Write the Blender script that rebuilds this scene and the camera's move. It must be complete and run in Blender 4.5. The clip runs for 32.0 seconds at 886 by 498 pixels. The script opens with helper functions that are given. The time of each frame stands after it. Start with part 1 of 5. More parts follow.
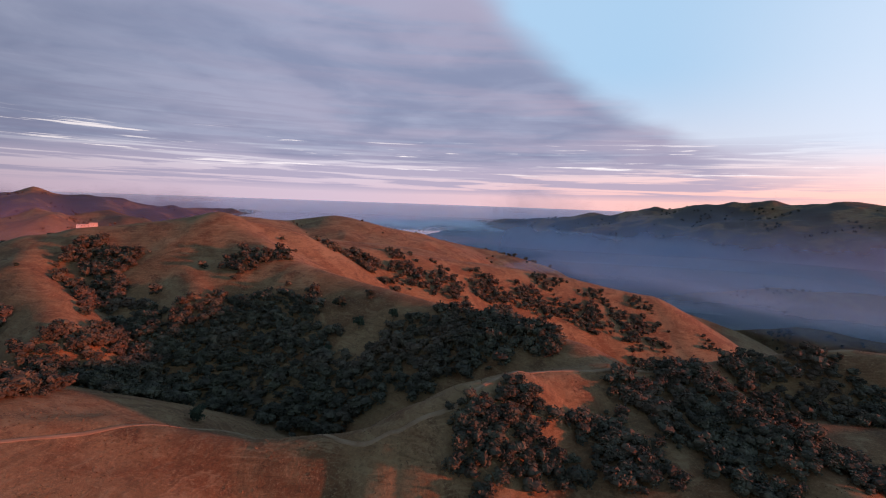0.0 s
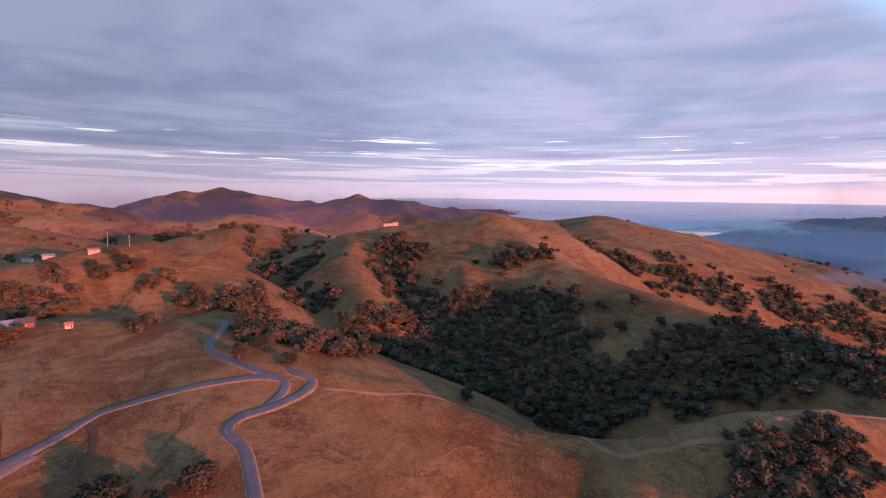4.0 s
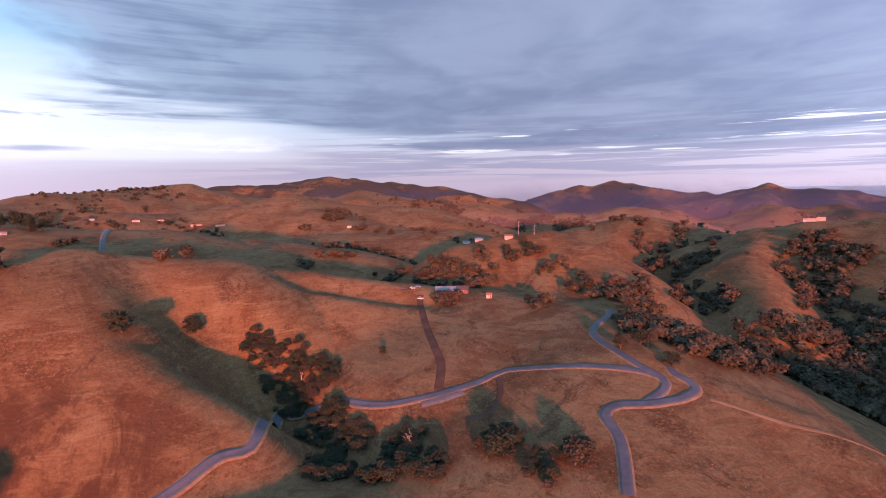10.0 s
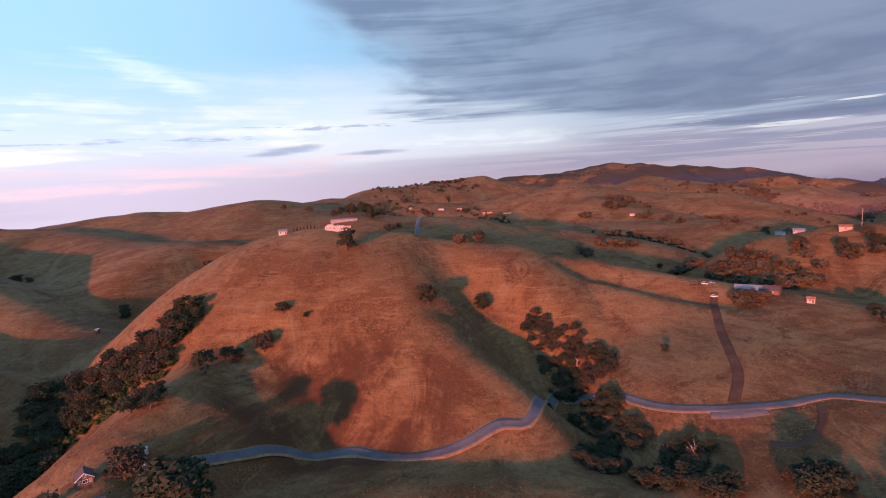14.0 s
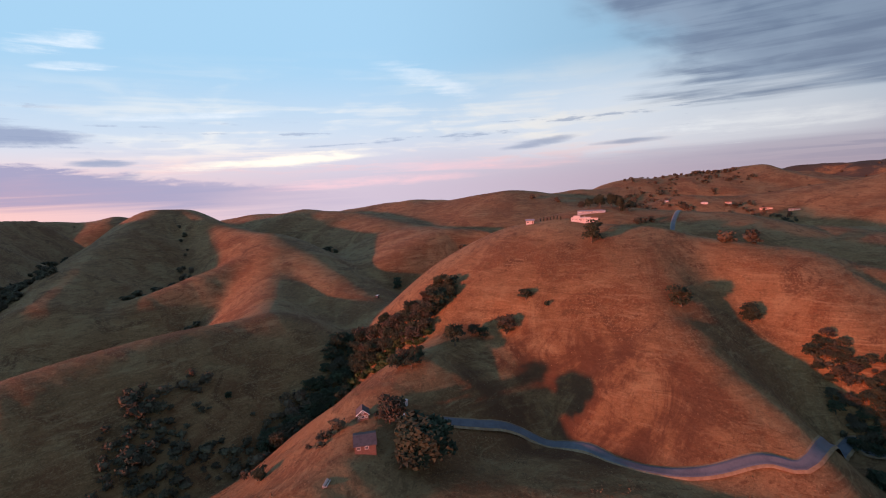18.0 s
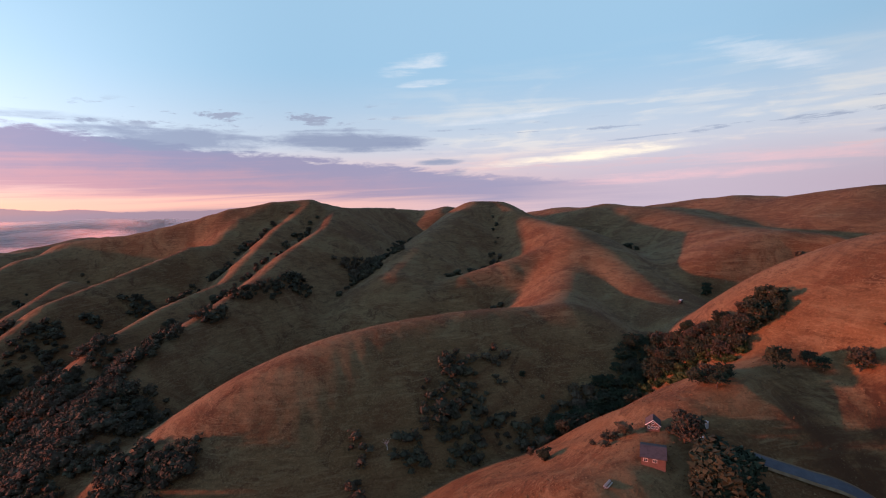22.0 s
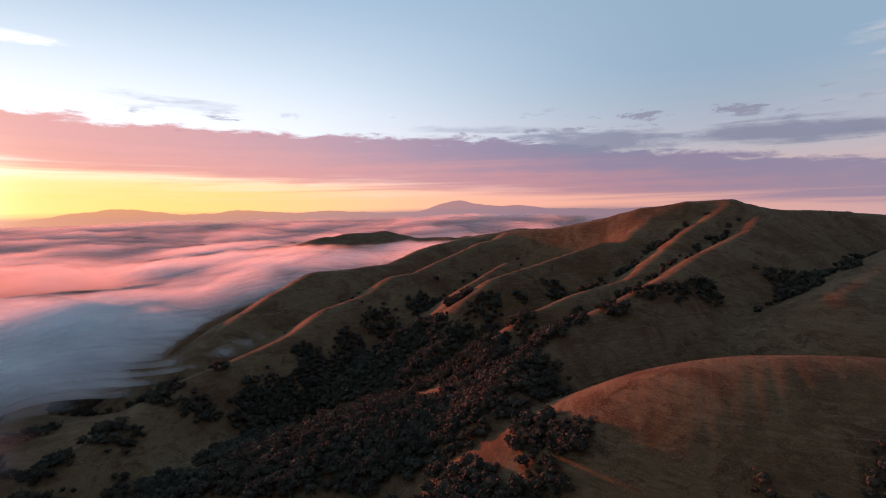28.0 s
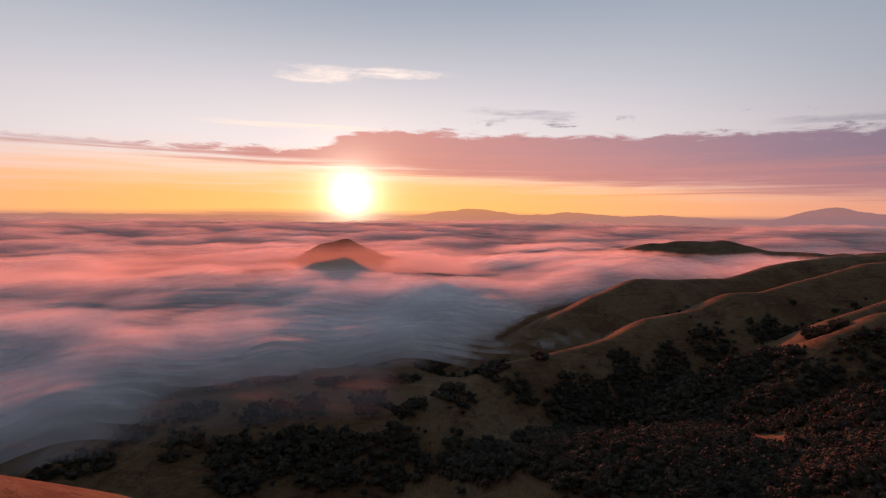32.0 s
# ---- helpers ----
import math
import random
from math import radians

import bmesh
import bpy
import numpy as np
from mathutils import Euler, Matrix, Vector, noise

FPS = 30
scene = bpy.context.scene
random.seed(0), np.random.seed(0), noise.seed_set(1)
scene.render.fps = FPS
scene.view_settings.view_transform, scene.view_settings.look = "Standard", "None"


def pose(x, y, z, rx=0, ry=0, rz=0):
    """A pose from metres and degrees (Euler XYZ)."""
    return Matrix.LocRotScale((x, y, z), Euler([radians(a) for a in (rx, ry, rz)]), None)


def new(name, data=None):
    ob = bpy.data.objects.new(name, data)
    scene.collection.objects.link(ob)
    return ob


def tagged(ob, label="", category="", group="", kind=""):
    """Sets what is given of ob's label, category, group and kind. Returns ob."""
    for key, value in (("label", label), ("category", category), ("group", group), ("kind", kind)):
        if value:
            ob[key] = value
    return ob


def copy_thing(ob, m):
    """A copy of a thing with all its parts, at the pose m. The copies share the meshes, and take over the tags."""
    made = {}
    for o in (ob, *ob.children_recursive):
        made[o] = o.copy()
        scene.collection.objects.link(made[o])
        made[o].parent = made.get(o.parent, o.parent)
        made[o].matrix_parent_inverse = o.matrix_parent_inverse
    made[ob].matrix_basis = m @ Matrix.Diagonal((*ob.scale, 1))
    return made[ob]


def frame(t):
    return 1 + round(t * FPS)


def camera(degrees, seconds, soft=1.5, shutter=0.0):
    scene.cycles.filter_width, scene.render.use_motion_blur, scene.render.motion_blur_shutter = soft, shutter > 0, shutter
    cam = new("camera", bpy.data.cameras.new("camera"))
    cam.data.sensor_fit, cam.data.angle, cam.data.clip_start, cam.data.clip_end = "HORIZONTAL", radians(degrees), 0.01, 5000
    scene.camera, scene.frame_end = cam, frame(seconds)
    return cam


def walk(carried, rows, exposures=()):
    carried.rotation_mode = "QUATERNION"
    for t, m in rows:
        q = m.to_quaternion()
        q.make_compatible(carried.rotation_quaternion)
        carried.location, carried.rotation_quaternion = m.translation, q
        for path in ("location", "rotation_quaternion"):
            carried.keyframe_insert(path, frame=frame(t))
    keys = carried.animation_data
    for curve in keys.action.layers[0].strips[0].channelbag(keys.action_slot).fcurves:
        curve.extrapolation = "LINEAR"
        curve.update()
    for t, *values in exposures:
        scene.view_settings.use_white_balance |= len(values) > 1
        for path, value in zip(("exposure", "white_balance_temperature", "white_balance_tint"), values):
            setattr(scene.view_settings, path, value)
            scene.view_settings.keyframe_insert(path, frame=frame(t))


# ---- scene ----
# The drone hovers over the slope and turns to its left: seconds, heading, tilt, roll.
TURN = [
    (0, 0.00, -5.50, -2.08),
    (1, 7.88, -5.68, -1.93),
    (2, 15.56, -5.89, -1.71),
    (3, 22.99, -6.09, -1.24),
    (3.5, 26.41, -6.16, -0.97),
    (5.5, 39.60, -6.48, -0.24),
    (6, 42.81, -6.54, -0.15),
    (7, 49.39, -6.64, -0.24),
    (8, 56.81, -6.76, 0.02),
    (9, 64.67, -6.89, 0.60),
    (9.5, 68.81, -6.95, 0.83),
    (10, 72.66, -7.01, 0.96),
    (11, 80.59, -7.12, 1.57),
    (12, 88.55, -7.21, 1.92),
    (13, 96.03, -7.26, 2.60),
    (14, 104.38, -7.28, 3.10),
    (14.5, 108.78, -7.29, 3.16),
    (16.5, 117.47, -7.15, 3.43),
    (17, 121.57, -7.09, 3.38),
    (17.5, 127.09, -6.97, 3.28),
    (18, 132.28, -6.86, 2.86),
    (18.5, 136.99, -6.76, 2.66),
    (19, 141.16, -6.65, 2.74),
    (19.5, 144.10, -6.56, 2.71),
    (20, 147.51, -6.47, 2.65),
    (20.5, 152.00, -6.35, 2.78),
    (21, 157.45, -6.21, 2.74),
    (22, 165.97, -5.95, 2.42),
    (22.5, 169.52, -5.86, 1.88),
    (23, 173.14, -5.72, 1.71),
    (24, 180.59, -5.47, 1.79),
    (25, 187.61, -5.26, 1.98),
    (25.5, 190.97, -5.14, 1.64),
    (27.5, 205.94, -4.67, 1.00),
    (28, 210.79, -4.58, 1.26),
    (29, 219.22, -4.38, 0.74),
    (29.5, 223.64, -4.28, 0.71),
    (30, 227.89, -4.20, 0.53),
    (31, 237.46, -4.05, 0.25),
    (32, 247.10, -3.99, -0.57),
]
EYE = (0.0, 0.0, 120.0)
cam = camera(83.5, 32.0, soft=1.1)
walk(cam, [(t, pose(*EYE, 90, 0, yaw) @ pose(0, 0, 0, tilt, 0, 0) @ pose(0, 0, 0, 0, 0, -roll)) for t, yaw, tilt, roll in TURN],
     exposures=((0, 0.74, 6500, 13), (2, 0.98, 6400, 13), (4, 1.22, 6250, 15), (6, 1.37, 6100, 18), (9, 1.35, 6000, 13), (12, 1.20, 5880, 8), (16, 0.90, 6150, 5), (21, 0.62, 6250, 6), (25, 0.44, 6450, 11), (28, 0.16, 6800, 15), (30, 0.0, 7150, 19), (32, -0.30, 7900, 27)))

# ---- light ----
class V:
    """A value in a node tree, with arithmetic."""

    def __init__(self, tree, socket):
        self.tree, self.socket = tree, socket

    def op(self, kind, *others):
        n = self.tree.nodes.new("ShaderNodeMath")
        n.operation = kind
        for i, o in enumerate((self, *others)):
            if isinstance(o, V):
                self.tree.links.new(o.socket, n.inputs[i])
            else:
                n.inputs[i].default_value = o
        return V(self.tree, n.outputs[0])

    def __add__(self, o): return self.op("ADD", o)
    def __sub__(self, o): return self.op("SUBTRACT", o)
    def __mul__(self, o): return self.op("MULTIPLY", o)
    def __truediv__(self, o): return self.op("DIVIDE", o)
    def __radd__(self, o): return self.op("ADD", o)
    def __rmul__(self, o): return self.op("MULTIPLY", o)
    def __rsub__(self, o): return self.op("MULTIPLY", -1.0).op("ADD", o)
    def power(self, o): return self.op("POWER", o)
    def above(self, o): return self.op("MAXIMUM", o)
    def below(self, o): return self.op("MINIMUM", o)

    def ramp(self, a, b, lo=0.0, hi=1.0):
        """Smoothly from lo at a to hi at b."""
        n = self.tree.nodes.new("ShaderNodeMapRange")
        n.interpolation_type = "SMOOTHSTEP"
        self.tree.links.new(self.socket, n.inputs["Value"])
        for key, v in (("From Min", min(a, b)), ("From Max", max(a, b)), ("To Min", lo if a < b else hi), ("To Max", hi if a < b else lo)):
            n.inputs[key].default_value = v
        return V(self.tree, n.outputs[0])


def mix(tree, factor, a, b, kind="MIX"):
    n = tree.nodes.new("ShaderNodeMix")
    n.data_type, n.blend_type = "RGBA", kind
    for i, v in ((0, factor), (6, a), (7, b)):
        if isinstance(v, V):
            tree.links.new(v.socket, n.inputs[i])
        else:
            n.inputs[i].default_value = v if i == 0 else (*v, 1)
    return V(tree, n.outputs[2])


def noise_of(tree, vector, scale, detail=4.0, rough=0.55, distort=0.0, out=0):
    n = tree.nodes.new("ShaderNodeTexNoise")
    tree.links.new(vector.socket, n.inputs["Vector"])
    for key, v in (("Scale", scale), ("Detail", detail), ("Roughness", rough), ("Distortion", distort)):
        n.inputs[key].default_value = v
    return V(tree, n.outputs[out])


def join(tree, x, y, z):
    n = tree.nodes.new("ShaderNodeCombineXYZ")
    for i, v in enumerate((x, y, z)):
        if isinstance(v, V):
            tree.links.new(v.socket, n.inputs[i])
        else:
            n.inputs[i].default_value = v
    return V(tree, n.outputs[0])


SUN_AZ, SUN_EL = 257.6, 5.0
sun_way = Vector((-math.sin(radians(SUN_AZ)) * math.cos(radians(SUN_EL)), math.cos(radians(SUN_AZ)) * math.cos(radians(SUN_EL)), math.sin(radians(SUN_EL))))
low_sun = Vector((sun_way.x, sun_way.y, 0.037)).normalized()
world = bpy.data.worlds.new("sky")
scene.world = world
world.use_nodes = True


def build_sky(tree):
    """Dawn: a clear blue-white sky, pink to orange towards the sun, with a grey-violet cloud bank and a long violet band of cloud."""
    nodes, links = tree.nodes, tree.links
    nodes.clear()
    out, bg, sky = nodes.new("ShaderNodeOutputWorld"), nodes.new("ShaderNodeBackground"), nodes.new("ShaderNodeTexSky")
    sky.sky_type, sky.sun_disc = "NISHITA", False
    sky.sun_elevation, sky.sun_rotation = radians(SUN_EL), radians(360 - SUN_AZ)
    sky.dust_density, sky.ozone_density = 0.4, 5.0
    coord, split = nodes.new("ShaderNodeTexCoord"), nodes.new("ShaderNodeSeparateXYZ")
    links.new(coord.outputs["Generated"], split.inputs[0])
    x, y, z = (V(tree, split.outputs[i]) for i in range(3))
    el = z.op("ARCSINE") * 57.2958
    # Degrees to the left of the sun's opposite point, so that the seam lies where no cloud is.
    turn = radians(128)
    c, s = math.cos(turn), math.sin(turn)
    az = ((x * -c) - (y * s)).op("ARCTAN2", (y * c) - (x * s)) * 57.2958 + math.degrees(turn)
    off = ((x * low_sun.x) + (y * low_sun.y) + (z * low_sun.z)).below(1.0).op("ARCCOSINE") * 57.2958
    side = ((x * low_sun.x) + (y * low_sun.y)) * (1 / math.hypot(low_sun.x, low_sun.y)) / ((x * x) + (y * y)).op("SQRT").above(0.001)
    near = side.below(1.0).op("ARCCOSINE") * 57.2958
    # clouds lie on a flat layer, so they flatten towards the horizon
    lift = z.above(0.0) + 0.10
    flat = join(tree, x / lift, y / lift, z * 2.0)
    big = noise_of(tree, flat, 0.75, 5.0, 0.5, 0.3)
    fine = noise_of(tree, flat, 2.6, 5.0, 0.5, 0.5)
    streak = noise_of(tree, join(tree, az * 0.03, el * 0.62, 0.0), 1.0, 5.0, 0.55, 0.4)
    line = noise_of(tree, join(tree, az * 0.05, el * 1.5, 5.0), 1.0, 5.0, 0.6, 0.5)
    frill = noise_of(tree, join(tree, az * 0.22, el * 0.9, 3.0), 1.0, 6.0, 0.65, 0.3)
    # clear sky
    air = mix(tree, el.ramp(2, 15), (0.84, 0.82, 0.90), (0.46, 0.70, 0.93))
    air = mix(tree, el.ramp(20, 52), air, (0.20, 0.31, 0.52))
    air = mix(tree, near.ramp(80, 10) * el.ramp(26, 5) * 0.86, air, (1.5, 1.62, 1.72))
    air = mix(tree, az.ramp(-18, -44) * el.ramp(34, 12) * 0.6, air, (0.72, 0.79, 0.90))
    glow = mix(tree, near.ramp(12, 60), (2.0, 0.98, 0.22), (1.45, 0.68, 0.50))
    glow = mix(tree, near.ramp(50, 120), glow, (0.74, 0.58, 0.71))
    glow = mix(tree, near.ramp(110, 175), glow, (0.68, 0.51, 0.63))
    air = mix(tree, (el + near.ramp(75, 0) * -1.6 + (line - 0.5) * 5.0 * near.ramp(80, 30)).ramp(6.8, 0.0) * 0.92, air, glow)
    air = mix(tree, 0.12, air, mix(tree, 1.0, V(tree, sky.outputs[0]), (0.10, 0.10, 0.12), "MULTIPLY"))
    air = mix(tree, az.ramp(84, 98) * az.ramp(134, 110) * (el + (streak - 0.5) * 5.0).ramp(2.0, 4.2) * el.ramp(15, 8) * 0.5, air, (1.08, 1.05, 1.10))
    rag = (big - 0.5) * 18.0 + (fine - 0.5) * 9.0
    # the bank over the hills
    bank = (az + rag * 0.45 - el * 1.5).ramp(-38, -31) * (az + rag * 0.9 - (el - 7.0).above(0.0) * 0.9 + (line - 0.5) * 34.0 * el.ramp(12, 6)).ramp(108, 100) * (el + (streak - 0.5) * 7.0 - az.ramp(74, 96) * 3.6).ramp(3.2, 5.6)
    low_bank = (az + rag).ramp(-46, -26) * (az + rag * 1.6).ramp(112, 70) * (line * 0.75 + streak * 0.25).ramp(0.44, 0.52) * el.ramp(0.4, 1.6) * el.ramp(8.0, 4.5) * (1.0 - az.ramp(84, 92) * el.ramp(2.2, 3.4))
    bank_tone = mix(tree, (fine * 0.35 + big * 0.65).ramp(0.36, 0.64), (0.29, 0.32, 0.46), (0.45, 0.48, 0.63))
    bank_tone = mix(tree, line.ramp(0.42, 0.62) * el.ramp(16, 5) * 0.5, bank_tone, (0.30, 0.30, 0.43))
    bank_tone = mix(tree, (az.ramp(50, -20)) * (big * 0.5 + streak * 0.5).ramp(0.42, 0.60) * 0.65, bank_tone, (0.52, 0.43, 0.54))
    bank_tone = mix(tree, az.ramp(62, 100) * 0.75, bank_tone, mix(tree, (fine * 0.5 + line * 0.5).ramp(0.38, 0.62), (0.26, 0.33, 0.47), (0.46, 0.56, 0.72)))
    bank_tone = mix(tree, 0.20, bank_tone, (0.02, 0.07, 0.20))
    bank_tone = mix(tree, el.ramp(26, 60), bank_tone, (0.20, 0.22, 0.30))
    air = mix(tree, low_bank * 0.8, air, (0.40, 0.37, 0.51))
    air = mix(tree, bank * 0.95, air, bank_tone)
    # the long band beside the sun
    top = 9.5 - (252 - az).above(0.0) * 0.035 - (az - 252).above(0.0) * 0.02 + (frill - 0.5) * 3.4 + (streak - 0.5) * 1.6
    top = top - az.ramp(255, 263) * 2.3 - (204 - az).above(0.0) * 0.085
    foot = 4.6 - (252 - az).above(0.0) * 0.060 + (line - 0.5) * 4.0 + az.ramp(253, 266) * 0.9 + az.ramp(266, 285) * 0.8
    band = (top - el).ramp(-0.25, 0.45) * (el - foot).ramp(-0.8, 1.2) * (az + (streak - 0.5) * 30).ramp(140, 162) * az.ramp(312, 298)
    band_tone = mix(tree, ((top - el) * 0.17 + (line - 0.5) * 0.8).ramp(0.1, 0.9), (0.34, 0.31, 0.49), (0.66, 0.36, 0.44))
    band_tone = mix(tree, near.ramp(60, 5) * 0.7, band_tone, (1.15, 0.50, 0.42))
    band_tone = mix(tree, near.ramp(55, 110), band_tone, (0.40, 0.37, 0.54))
    air = mix(tree, band * 0.92, air, band_tone)
    # torn scraps over the band, and thin bright wisps
    scrap = (frill * 0.65 + streak * 0.35).ramp(0.55, 0.61) * el.ramp(7.4, 8.8) * el.ramp(11.0, 9.6) * az.ramp(165, 178) * az.ramp(252, 240)
    air = mix(tree, scrap * 0.8, air, (0.36, 0.38, 0.52))
    dark = (line * 0.6 + frill * 0.4).ramp(0.555, 0.62) * el.ramp(4.6, 5.6) * el.ramp(8.5, 7.0) * az.ramp(96, 108) * az.ramp(186, 176)
    wisp = (streak * 0.6 + fine * 0.4).ramp(0.46, 0.64) * az.ramp(100, 122) * az.ramp(178, 160) * el.ramp(1.6, 3.4)
    wisp_tone = mix(tree, el.ramp(2.6, 5.6), (0.95, 0.56, 0.58), (1.12, 0.98, 0.86))
    air = mix(tree, wisp * el.ramp(16, 5) * 0.55, air, wisp_tone)
    air = mix(tree, dark * 0.75, air, (0.40, 0.45, 0.60))
    # single clouds: heading, height, half width, half depth, slant, tone, strength
    def cloud(base, a, e, wide, deep, slant, tone, strength, torn=1.6, warp=1.0):
        u, v = (az - a) * (1 / wide) + (streak - 0.5) * 1.5 * warp, (el - e - (az - a) * slant) * (1 / deep) + (line - 0.5) * 2.6 * warp
        inside = (1.25 - (u * u) - (v * v) + (frill - 0.5) * torn).ramp(-0.1, 1.9 * warp) * (line * 0.6 + frill * 0.4).ramp(0.30 * warp, 0.60 * warp)
        return mix(tree, inside * strength, base, tone)

    cream, rose, slate, pale = (1.45, 1.22, 0.92), (1.15, 0.66, 0.68), (0.33, 0.37, 0.53), (0.98, 0.96, 1.0)
    for spot in ((98, 5.0, 10, 1.3, 0.01, (1.16, 1.12, 1.14), 0.7, 3.0, 1.0), (149, 3.9, 14, 0.85, -0.058, cream, 0.95), (140, 1.3, 13, 0.6, -0.02, rose, 0.75), (128, 2.6, 13, 0.7, 0.03, rose, 0.55),
                 (175.5, 6.6, 8.5, 1.2, 0.03, slate, 0.9, 2.4, 0.55), (193, 6.9, 9, 1.3, 0.08, slate, 0.85, 2.4, 0.55), (166, 4.0, 3, 0.4, 0.02, slate, 0.85, 2.0, 0.6),
                 (121, 4.6, 4, 0.45, -0.1, slate, 0.7, 1.8, 0.7), (112, 4.1, 4, 0.35, -0.02, slate, 0.7, 1.8, 0.7), (239, 11.2, 6, 0.55, 0.06, slate, 0.7, 2.6), (206, 8.8, 8, 0.4, 0.02, slate, 0.6, 2.6),
                 (158, 8.5, 8, 0.42, -0.055, pale, 0.75), (168.5, 14.4, 4, 0.9, -0.15, pale, 0.75, 2.4), (167, 12.6, 3, 0.4, -0.06, pale, 0.8, 2.0), (132.5, 11.8, 6, 1.1, 0.30, pale, 0.6, 2.0),
                 (256, 15.4, 8, 0.6, 0.02, (1.75, 1.7, 1.62), 0.8, 3.0), (261, 14.6, 5, 0.7, 0.02, (1.7, 1.65, 1.58), 0.7, 3.4), (263, 9.4, 11, 0.35, 0.0, (1.75, 1.6, 1.3), 0.85)):
        air = cloud(air, *spot)
    # bright slits under the bank
    slit = noise_of(tree, join(tree, az * 0.07, el * 2.1, 9.0), 1.0, 4.0, 0.6, 0.3)
    air = mix(tree, slit.ramp(0.59, 0.66) * el.ramp(2.4, 3.6) * el.ramp(7.4, 5.6) * az.ramp(-44, -30) * az.ramp(92, 70), air, (1.02, 0.95, 0.97))
    # far mountains and haze along the horizon on the dawn side, too far to shift
    rough_crest = noise_of(tree, join(tree, az * 0.16, 0.0, 2.0), 1.0, 5.0, 0.6)
    def summit(a, wide, high):
        return (az - a).op("ABSOLUTE").ramp(wide, 0.0) * high
    crest = summit(243.5, 9, 0.95) + summit(232, 7, 0.55) + summit(209.5, 5.0, 0.95) + summit(204, 9, 0.55) + summit(224, 8, 0.35) + (rough_crest - 0.5) * 1.1 - 0.25
    range_tone = mix(tree, near.ramp(10, 55), (0.50, 0.20, 0.19), (0.22, 0.17, 0.29))
    haze_tone = mix(tree, near.ramp(8, 60), (0.80, 0.38, 0.28), (0.40, 0.29, 0.37))
    dawn_side = az.ramp(182, 192) * az.ramp(330, 312)
    air = mix(tree, (crest - el).ramp(-0.02, 0.06) * dawn_side * 0.72, air, range_tone)
    air = mix(tree, (el + (line - 0.5) * 0.8 - near.ramp(30, 0) * 0.3).ramp(0.35, -0.5) * dawn_side * 0.85, air, haze_tone)
    # brighter towards the sun
    lit_air = nodes.new("ShaderNodeVectorMath")
    lit_air.operation = "SCALE"
    links.new(air.socket, lit_air.inputs[0])
    links.new((near.ramp(170, 112, 1.0, 1.55) * near.ramp(80, 30, 1.0, 1.24)).socket, lit_air.inputs["Scale"])
    air = V(tree, lit_air.outputs[0])
    # the sun's own glow
    shine = (off * -0.95).op("EXPONENT") * 18.0 + (off * -0.27).op("EXPONENT") * 1.9
    halo = mix(tree, off.ramp(2.0, 9.0), (1.0, 0.93, 0.72), (1.0, 0.62, 0.26))
    boost = nodes.new("ShaderNodeVectorMath")
    boost.operation = "MULTIPLY_ADD"
    links.new(halo.socket, boost.inputs[0])
    links.new(join(tree, shine, shine, shine).socket, boost.inputs[1])
    links.new(air.socket, boost.inputs[2])
    links.new(boost.outputs[0], bg.inputs[0])
    bg.inputs["Strength"].default_value = 0.40
    links.new(bg.outputs[0], out.inputs[0])


build_sky(world.node_tree)
sun_lamp = bpy.data.lights.new("sun", "SUN")
sun_lamp.energy, sun_lamp.angle, sun_lamp.color = 4.6, radians(1.6), (1.0, 0.205, 0.115)
sun = new("sun", sun_lamp)
sun.rotation_mode = "QUATERNION"
sun.rotation_quaternion = sun_way.to_track_quat("Z", "Y")

# ---- materials ----
def material(name, rough=0.9):
    m = bpy.data.materials.new(name)
    m.use_nodes = True
    tree = m.node_tree
    shader = tree.nodes["Principled BSDF"]
    shader.inputs["Roughness"].default_value = rough
    shader.inputs["Specular IOR Level"].default_value = 0.2
    return m, tree, shader


def place_of(tree, kind="Object"):
    n = tree.nodes.new("ShaderNodeTexCoord")
    return V(tree, n.outputs[kind])


def bump(tree, shader, high, strength, distance):
    n = tree.nodes.new("ShaderNodeBump")
    n.inputs["Strength"].default_value, n.inputs["Distance"].default_value = strength, distance
    tree.links.new(high.socket, n.inputs["Height"])
    tree.links.new(n.outputs[0], shader.inputs["Normal"])


